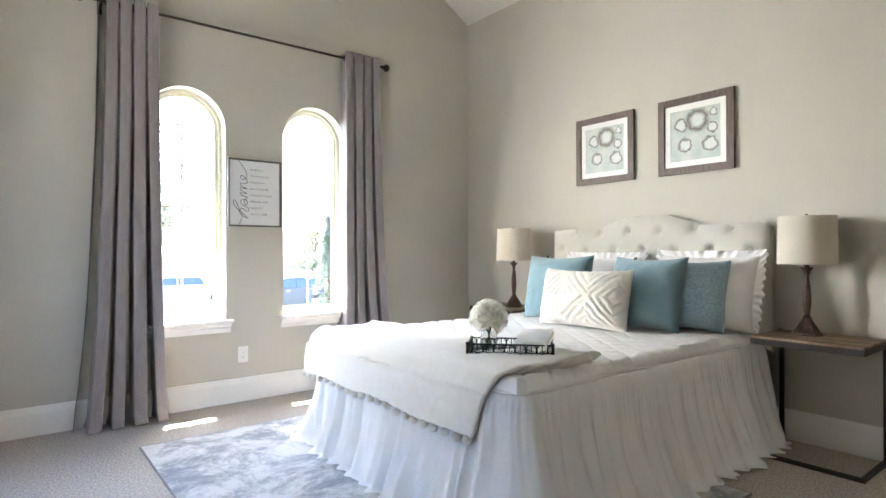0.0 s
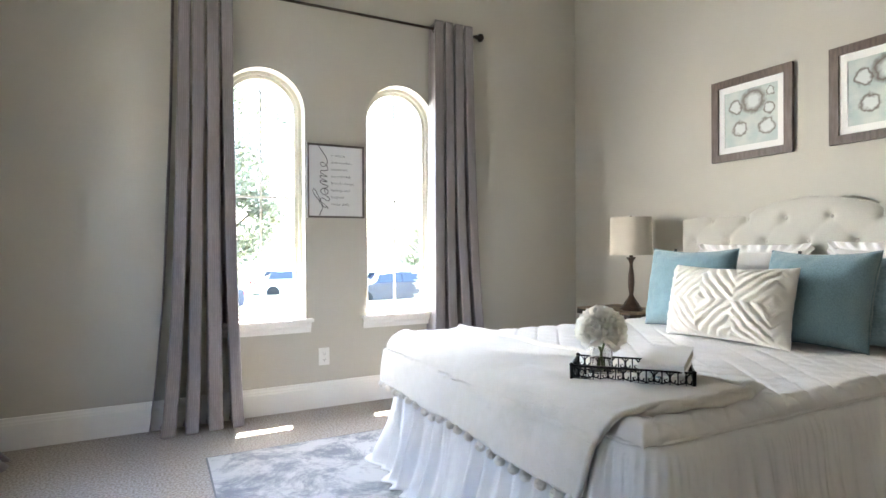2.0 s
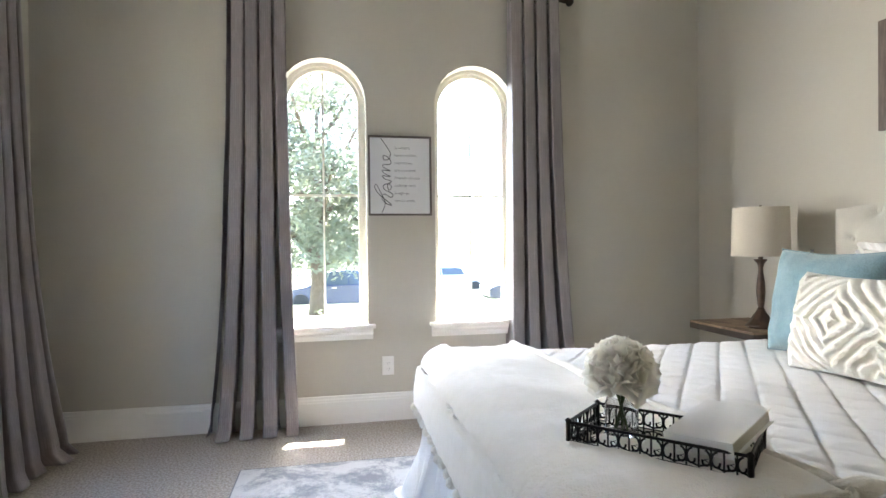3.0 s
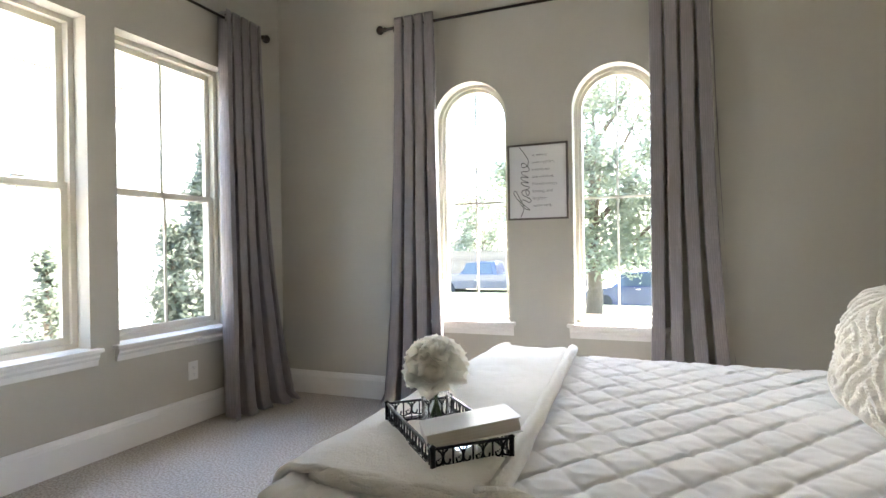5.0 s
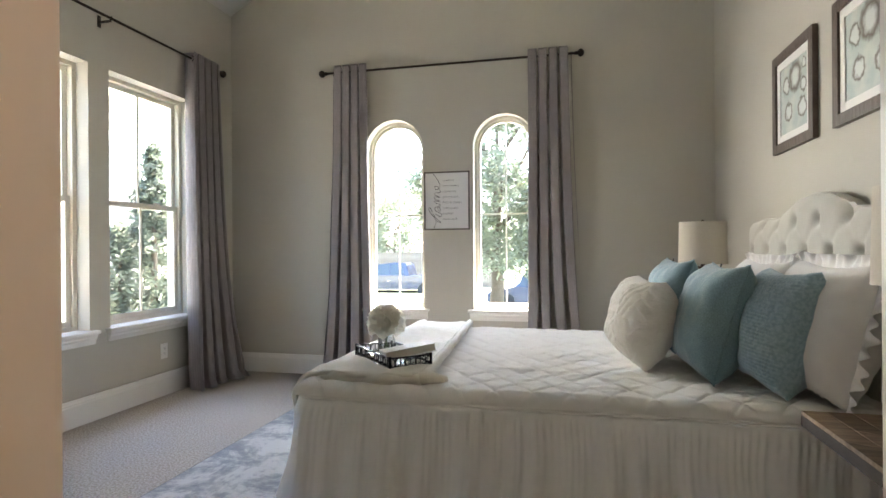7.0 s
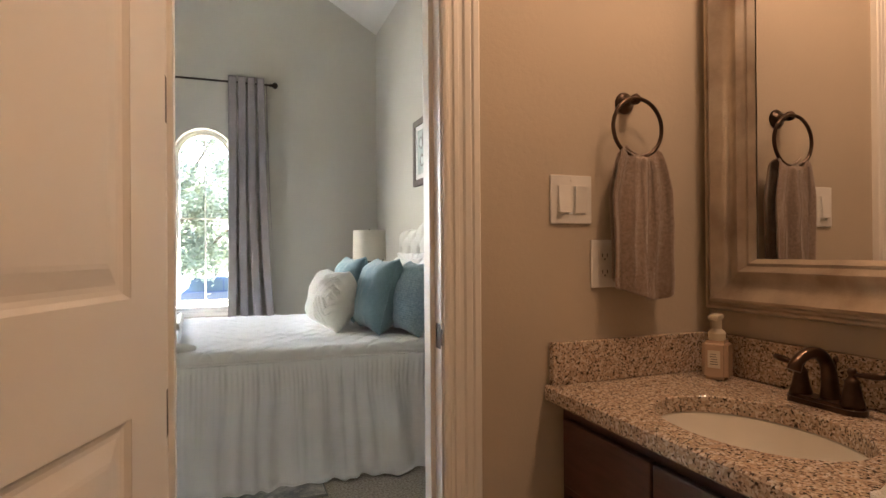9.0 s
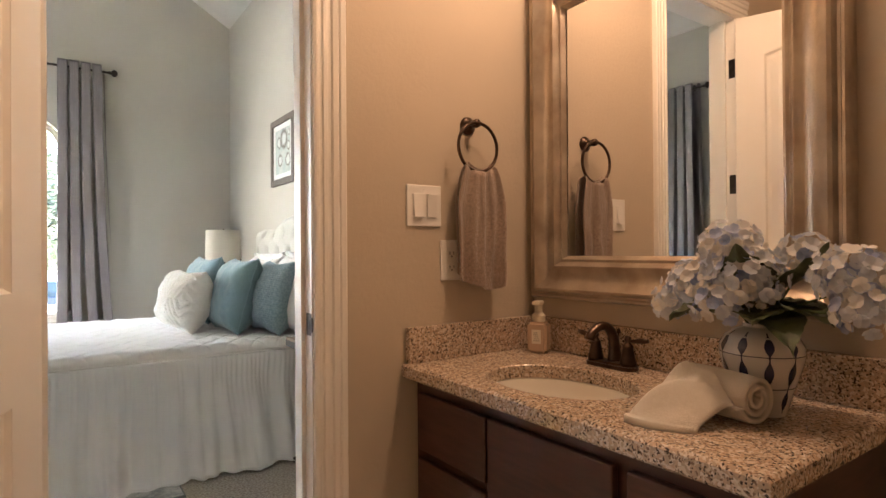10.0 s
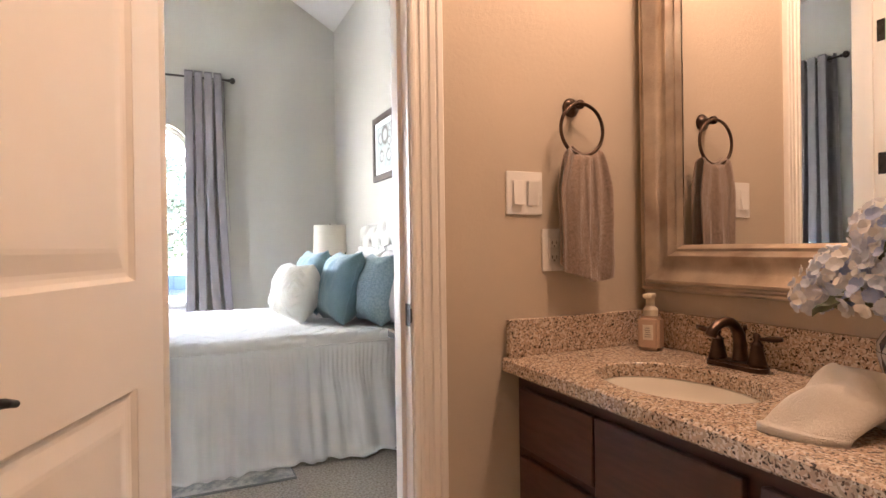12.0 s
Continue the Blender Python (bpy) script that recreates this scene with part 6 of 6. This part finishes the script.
structure("courtyard", boxes((-8.0, XL - T - 0.01, -9.0, 6.0, OUT - 0.1, OUT + 0.02), (XL - T, 1.0, T + 0.01, 4.2, OUT - 0.1, OUT + 0.024)), bounce_gravel)
roof_tile = mat("clay_roof_tile", (0.24, 0.17, 0.13), 0.85, color2=(0.36, 0.28, 0.22), scale=9, bump=0.3, bump_scale=60)
soffit_white = mat("soffit_paint", (0.60, 0.56, 0.48), 0.7, color2=(0.64, 0.60, 0.52), scale=3)
# unseen overhang, added to cut the sunlight to a thin sliver on the floor
sun_block_eave = bmesh.new()
box(sun_block_eave, XL - 0.9, 0.9, 0.245, 0.95, 3.32, 3.36)
box(sun_block_eave, XL - 0.9, 0.9, 0.95, 0.98, 3.27, 3.45)
structure("sun_block_eave", sun_block_eave, soffit_white)
stone = mat("limestone", (0.46, 0.42, 0.35), 0.85, color2=(0.56, 0.52, 0.45), scale=2.5, bump=0.5, bump_scale=30)
mortar = mat("mortar", (0.45, 0.42, 0.36), 0.95, color2=(0.50, 0.47, 0.41), scale=8)

# the garage wing that faces the double-hung windows
wing = thing("garage_wing", "pale limestone garage wing with a tiled roof across the courtyard", "house", pose(-8.0, 0, 0))
part("wall", boxes((-4.0, 0, -9.0, 3.2, OUT - 0.05, 3.5)), mortar, wing)
part("fascia", boxes((0.62, 0.66, -9.6, 3.8, 3.50, 3.68), bevel=0.004), soffit_white, wing)
part("soffit", boxes((0.0, 0.619, -9.6, 3.8, 3.50, 3.53)), soffit_white, wing)
part("frieze", boxes((0.002, 0.03, -9.0, 3.2, 3.33, 3.499)), soffit_white, wing)
bm = bmesh.new()
prism(bm, [(0.68, 3.68), (-4.6, 6.2), (-4.6, 6.1), (0.6, 3.60)], "y", -9.6, 3.8)
part("roof", bm, roof_tile, wing)
for k in range(46):
    y = -9.4 + k * 0.286
    bm = bmesh.new()
    rows = []
    for x, z in ((0.74, 3.675), (-1.2, 4.60)):
        rows.append([bm.verts.new((x, y + 0.10 * math.cos(a), z + 0.07 * math.sin(a))) for a in [math.pi * q / 5 for q in range(6)]])
    for q in range(5):
        bm.faces.new((rows[0][q], rows[0][q + 1], rows[1][q + 1], rows[1][q]))
    bm.faces.new(rows[0])
    part("roof_tile", bm, roof_tile, wing)
rnd = random.Random(3)
stone_meshes = {}
z = OUT + 0.01
while z < 3.28:
    h = rnd.choice((0.15, 0.2, 0.26))
    h = min(h, 3.31 - z)
    y = -5.0 + rnd.uniform(-0.2, 0.1)
    while y < 3.1:
        w = rnd.choice((0.28, 0.36, 0.48, 0.6))
        w = min(w, 3.18 - y)
        if w > 0.1:
            key = (round(w, 2), round(h, 2))
            if key not in stone_meshes:
                bm = boxes((0, 0.03, 0.006, w - 0.006, 0.006, h - 0.006), bevel=0.0)
                me = bpy.data.meshes.new("stone")
                bm.to_mesh(me)
                bm.free()
                me.materials.append(stone)
                stone_meshes[key] = me
            ob = new("stone", stone_meshes[key])
            ob.parent = wing
            ob.location = (0.001 + rnd.uniform(0, 0.006), y, z)
        y += w
    z += h


# trees
# tree and conifer leaves are coloured paler, with the outdoor glare put into them
leaf_a = mat("tree_leaf", (0.17, 0.19, 0.13), 0.4, color2=(0.25, 0.27, 0.19), scale=3)
leaf_b = mat("conifer_leaf", (0.14, 0.165, 0.125), 0.5, color2=(0.21, 0.235, 0.18), scale=5)
leaf_c = mat("shrub_leaf", (0.09, 0.125, 0.06), 0.5, color2=(0.16, 0.185, 0.10), scale=5)
for q_ in (leaf_a, leaf_b, leaf_c):
    let_through(q_, 0.6)
bark = mat("bark", (0.11, 0.085, 0.06), 0.95, color2=(0.17, 0.135, 0.10), scale=14, stretch=(3, 3, 1), bump=0.6, bump_scale=30)


def leaves(clumps, per, size, rnd, squash=0.8):
    verts, faces = [], []
    for c, r in clumps:
        for _ in range(per):
            d = Vector((rnd.gauss(0, 1), rnd.gauss(0, 1), rnd.gauss(0, 1) * squash))
            d = d.normalized() * r * rnd.uniform(0.35, 1.05)
            p = Vector(c) + d
            a = Vector((rnd.uniform(-1, 1), rnd.uniform(-1, 1), rnd.uniform(-0.6, 0.6))).normalized() * size * rnd.uniform(0.7, 1.3)
            b = a.orthogonal().normalized() * size * 0.5
            n = len(verts)
            verts += [p - a, p + b * 1.0, p + a, p - b]
            faces.append((n, n + 1, n + 2, n + 3))
    return verts, faces


def foliage(name, vf, material, parent):
    me = bpy.data.meshes.new(name)
    me.from_pydata([tuple(v) for v in vf[0]], [], vf[1])
    me.materials.append(material)
    ob = new(name, me)
    ob.parent = parent
    ob["kind"] = "stuff"
    return ob


def oak(label, x, y, height, spread, seed, per=60, clumps=90, trunk=0.16, low=1.3):
    rnd = random.Random(seed)
    th = thing("tree", label, "tree", pose(x, y, OUT - 0.15 if y < 12 else STREET - 0.02), "street trees")
    part("trunk", tube([(0, 0, 0), (0.04, 0.02, low * 0.6), (0.0, 0.05, low), (0.05, 0.0, height * 0.72)], 0.1, 10, taper=[trunk * 1.25, trunk, trunk * 0.85, trunk * 0.25]), bark, th, smooth=True)
    cl = []
    for k in range(9):
        a = k * 2.4 + rnd.uniform(-0.3, 0.3)
        z0 = low * 0.75 + k * (height * 0.5) / 9
        ln = spread * rnd.uniform(0.6, 0.95) * (1 - 0.35 * k / 9)
        tip = Vector((math.cos(a) * ln, math.sin(a) * ln, z0 + height * 0.28))
        part("limb", tube([(0.02, 0.02, z0), tip * 0.5 + Vector((0, 0, z0 * 0.45)), tip], 0.05, 7, taper=[trunk * 0.5, trunk * 0.28, trunk * 0.1]), bark, th, smooth=True)
    for _ in range(clumps):
        a, r = rnd.uniform(0, 2 * math.pi), spread * rnd.uniform(0.1, 1) ** 0.6
        zz = rnd.uniform(0, 1)
        r *= math.sin(math.pi * (0.18 + 0.75 * zz)) ** 0.6
        cl.append(((r * math.cos(a), r * math.sin(a), low + (height - low) * zz), rnd.uniform(0.22, 0.42) * spread / 1.6))
    foliage("crown", leaves(cl, per, 0.06 if y < 12 else 0.15, rnd), leaf_a, th)
    return th


def conifer(label, x, y, height, spread, seed, clumps=90, per=30):
    rnd = random.Random(seed)
    th = thing("conifer_tree", label, "tree", pose(x, y, OUT - 0.02), "courtyard conifers")
    part("trunk", tube([(0, 0, 0), (0.01, 0, height * 0.5), (0, 0, height * 0.95)], 0.05, 8, taper=[0.06, 0.035, 0.008]), bark, th, smooth=True)
    cl = []
    for k in range(clumps):
        t = rnd.uniform(0.05, 1) 
        a = rnd.uniform(0, 2 * math.pi)
        r = spread * (1 - t) ** 0.8 * rnd.uniform(0.35, 1.05)
        cl.append(((r * math.cos(a), r * math.sin(a), height * t + 0.12 * r), 0.10 + 0.10 * spread * (1 - t)))
    foliage("crown", leaves(cl, per, 0.03, rnd, 1.3), leaf_b, th)
    return th


oak("leafy live oak with a forked trunk on the front lawn", -2.9, 9.0, 6.4, 2.3, 5, 260, 150)
oak("round green tree across the street behind the fence", -14.3, 36.0, 7.0, 3.4, 8, 60, 110)
oak("small green tree across the street", 14.0, 33.0, 4.6, 2.4, 11, 45, 60)
oak("green tree far down the street", -3.0, 42.0, 7.5, 3.8, 19, 45, 90)
conifer("dense dark green conifer by the corner of the courtyard", -5.8, 0.86, 2.68, 0.52, 21, 230, 60)
conifer("low wispy conifer before the garage wing", -6.0, -0.68, 1.5, 0.36, 22, 90, 26)
conifer("slim dark conifer on the front lawn", 2.5, 8.0, 2.3, 0.42, 23, 120, 50)
conifer("short bushy conifer beside a taller one", -5.85, 0.42, 1.75, 0.3, 25, 120, 50)
rnd = random.Random(9)
for k, (x, y, r, h) in enumerate(((-3.6, 3.4, 0.5, 0.6), (-2.6, 3.6, 0.55, 0.55), (-1.5, 3.5, 0.5, 0.55), (-4.6, 3.3, 0.6, 0.7), (-0.2, 28.6, 1.3, 1.5), (-9.0, 28.3, 1.0, 1.2))):
    th = thing("shrub", "leafy green shrub in the garden bed", "shrub", pose(x, y, OUT - 0.02 if y < 8 else STREET - 0.02), "garden shrubs")
    cl = [((rnd.uniform(-r, r) * 0.8, rnd.uniform(-r, r) * 0.6, rnd.uniform(0.1, h)), r * 0.35) for _ in range(26)]
    foliage("leaf_mass", leaves(cl, 60, 0.035 if y < 10 else 0.08, rnd), leaf_c, th)
    part("stem", tube([(0, 0, 0), (0.02, 0, h * 0.6)], 0.02, 6), bark, th)

# wooden fence across the street
fence = thing("fence", "weathered wooden board fence across the street", "fence", pose(-6, 30.0, STREET))
fence_wood = mat("fence_board", (0.14, 0.11, 0.085), 0.95, color2=(0.22, 0.18, 0.14), scale=4, stretch=(3, 3, 1), bump=0.4, bump_scale=40)
bm = boxes((0, 0.145, 0, 0.02, 0.03, 2.4))
board_me = bpy.data.meshes.new("board")
bm.to_mesh(board_me)
bm.free()
board_me.materials.append(fence_wood)
for k in range(90):
    ob = new("board", board_me)
    ob.parent = fence
    ob.location = (-13.5 + 0.155 * k, 0.004 * (k % 3), 0.01 * (k * 7 % 5))
for z in (0.35, 1.9):
    part("rail", boxes((-13.5, 0.4, 0.03, 0.07, z, z + 0.09)), fence_wood, fence)

# house across the street
house = thing("house", "pale stucco house with a clay tile roof across the street", "house", pose(-21.0, 36.0, STREET))
stucco = mat("stucco", (0.50, 0.47, 0.42), 0.9, color2=(0.54, 0.51, 0.46), scale=2, bump=0.2, bump_scale=60)
part("wall", boxes((-6, 4.5, 0, 9, 0, 3.2)), stucco, house)
bm = bmesh.new()
vs = [bm.verts.new(p) for p in ((-6.7, -0.7, 3.15), (5.2, -0.7, 3.15), (5.2, 9.7, 3.15), (-6.7, 9.7, 3.15), (-2.5, 4.5, 5.6), (1.2, 4.5, 5.6))]
for f_ in ((0, 1, 5, 4), (1, 2, 5), (2, 3, 4, 5), (3, 0, 4), (3, 2, 1, 0)):
    bm.faces.new([vs[i] for i in f_])
part("roof", bm, roof_tile, house)
dark_pane = mat("dark_window_pane", (0.05, 0.06, 0.07), 0.08)
for x in (-4.2, -0.6, 2.4):
    w_ = part("window", boxes((x, x + 1.2, -0.05, -0.002, 1.0, 2.4)), soffit_white, house)
    part("pane", boxes((x + 0.06, x + 1.14, -0.058, -0.052, 1.06, 2.34)), dark_pane, w_)
house2 = copy_thing(house, pose(21.0, 38.0, STREET))
house2["label"] = "pale stucco house with a clay tile roof further down the street"

# vehicles
tyre_rubber = mat("tyre_rubber", (0.02, 0.02, 0.02), 0.9)
rim_metal = mat("silver_rim", (0.55, 0.55, 0.56), 0.3, 0.9)
car_glass = mat("tinted_car_glass", (0.03, 0.04, 0.05), 0.05)
lamp_red = mat("tail_lamp_red", (0.35, 0.02, 0.02), 0.2)
lamp_clear = mat("head_lamp_clear", (0.7, 0.7, 0.7), 0.1)


def vehicle(name, label, cat, m, paint, prof, cabin, width, wheels, wr, bed_cut=None):
    """Nose to -x; prof: the body's side outline; cabin: the glasshouse outline."""
    th = thing(name, label, cat, m, "parked cars")
    def hull(pts, w0, w1, zc):
        bm = bmesh.new()
        prism(bm, pts, "y", -w0, w0)
        zs = [p[1] for p in pts]
        for v in bm.verts:
            t = max(0, (v.co.z - zc) / max(max(zs) - zc, 1e-3))
            v.co.y *= 1 - (1 - w1 / w0) * t
        bmesh.ops.bevel(bm, geom=bm.edges[:], offset=0.03, segments=2, affect="EDGES")
        return bm
    part("body", hull(prof, width / 2, width / 2 - 0.03, 0.7), paint, th, smooth=35)
    part("cabin", hull(cabin, width / 2 - 0.06, width / 2 - 0.26, 0.9), paint, th, smooth=35)
    cx = [p[0] for p in cabin]
    zt, zb = max(p[1] for p in cabin), min(p[1] for p in cabin)
    n = 2
    x0, x1 = min(cx) + 0.42, max(cx) - 0.40
    for s in (-1, 1):
        for k in range(n):
            a, b = x0 + (x1 - x0) * k / n + 0.03, x0 + (x1 - x0) * (k + 1) / n - 0.03
            ya = width / 2 - 0.055
            bm = bmesh.new()
            pts = [(a - (0.18 if k == 0 else 0), zb + 0.10), (b + (0.18 if k == n - 1 else 0), zb + 0.10), (b, zt - 0.08), (a, zt - 0.08)]
            prism(bm, pts, "y", -0.01, 0.01)
            for v in bm.verts:
                t = (v.co.z - 0.9) / (zt - 0.9)
                v.co.y = s * (v.co.y + (width / 2 - 0.06) * (1 - (1 - (width / 2 - 0.26) / (width / 2 - 0.06)) * t) + 0.004)
            part("side_window", bm, car_glass, th)
    for x in wheels:
        for s in (-1, 1):
            w = part("wheel", lathe([(wr * 0.62, -0.1), (wr * 0.95, -0.1), (wr, -0.07), (wr, 0.07), (wr * 0.95, 0.1), (wr * 0.62, 0.1)], 28), tyre_rubber, th, smooth=35, m=pose(x, s * (width / 2 - 0.09), wr, 90))
            part("rim", lathe([(0, -0.085), (wr * 0.15, -0.1), (wr * 0.55, -0.09), (wr * 0.66, -0.098), (wr * 0.66, 0.098), (wr * 0.55, 0.09), (wr * 0.15, 0.1), (0, 0.085)], 20), rim_metal, w, smooth=35)
    xs = [p[0] for p in prof]
    for s in (-1, 1):
        part("headlight", boxes((min(xs) - 0.01, min(xs) + 0.12, s * (width / 2 - 0.25) - 0.14, s * (width / 2 - 0.25) + 0.14, 0.62, 0.75), bevel=0.02), lamp_clear, th)
        part("tail_lamp", boxes((max(xs) - 0.10, max(xs) + 0.01, s * (width / 2 - 0.2) - 0.12, s * (width / 2 - 0.2) + 0.12, 0.70, 0.88), bevel=0.02), lamp_red, th)
    for s in (-1, 1):
        part("door_handle", boxes((x0 + 0.6, x0 + 0.76, s * (width / 2 + 0.005) - 0.012, s * (width / 2 + 0.005) + 0.012, 0.86, 0.885)), rim_metal, th)
    return th


SEDAN = [(-2.3, 0.3), (-2.32, 0.62), (-2.1, 0.78), (-1.1, 0.95), (1.75, 0.98), (2.25, 0.92), (2.32, 0.6), (2.28, 0.3), (1.8, 0.22), (-1.9, 0.22)]
SEDAN_CABIN = [(-1.15, 0.9), (-0.35, 1.38), (0.1, 1.44), (0.7, 1.43), (1.9, 0.94)]
SUV_CABIN = [(-1.2, 0.9), (-0.4, 1.5), (0.3, 1.58), (1.5, 1.52), (2.15, 0.94)]
TRUCK = [(-2.8, 0.45), (-2.82, 1.0), (-2.6, 1.12), (-1.2, 1.18), (2.8, 1.18), (2.82, 0.5), (2.4, 0.42), (-2.4, 0.42)]
TRUCK_CABIN = [(-1.3, 1.12), (-0.65, 1.80), (0.0, 1.88), (0.75, 1.86), (0.95, 1.14)]
paint = lambda n, c, c2: mat(n, c, 0.25, 0.3, color2=c2, scale=1, coat=0.8)
navy, blue, silver = paint("navy_paint", (0.012, 0.016, 0.04), (0.015, 0.02, 0.048)), paint("blue_paint", (0.018, 0.028, 0.07), (0.022, 0.034, 0.08)), paint("silver_paint", (0.4, 0.42, 0.45), (0.42, 0.44, 0.47))
vehicle("pickup_truck", "dark navy pickup truck parked by the far kerb", "truck", pose(-10.75, 25.6, STREET + 0.004), navy, TRUCK, TRUCK_CABIN, 1.95, (-1.85, 1.85), 0.40)
vehicle("car", "blue hatchback parked by the near kerb", "car", pose(-2.4, 20.5, STREET + 0.004), blue, SEDAN, SUV_CABIN, 1.8, (-1.42, 1.42), 0.33)
vehicle("car", "dark blue sedan parked further along the near kerb", "car", pose(6.4, 20.5, STREET + 0.004), navy, SEDAN, SEDAN_CABIN, 1.8, (-1.42, 1.42), 0.33)
vehicle("car", "silver sedan parked by the far kerb", "car", pose(3.4, 25.8, STREET + 0.004, 0, 0, 180), silver, SEDAN, SEDAN_CABIN, 1.8, (-1.42, 1.42), 0.33)
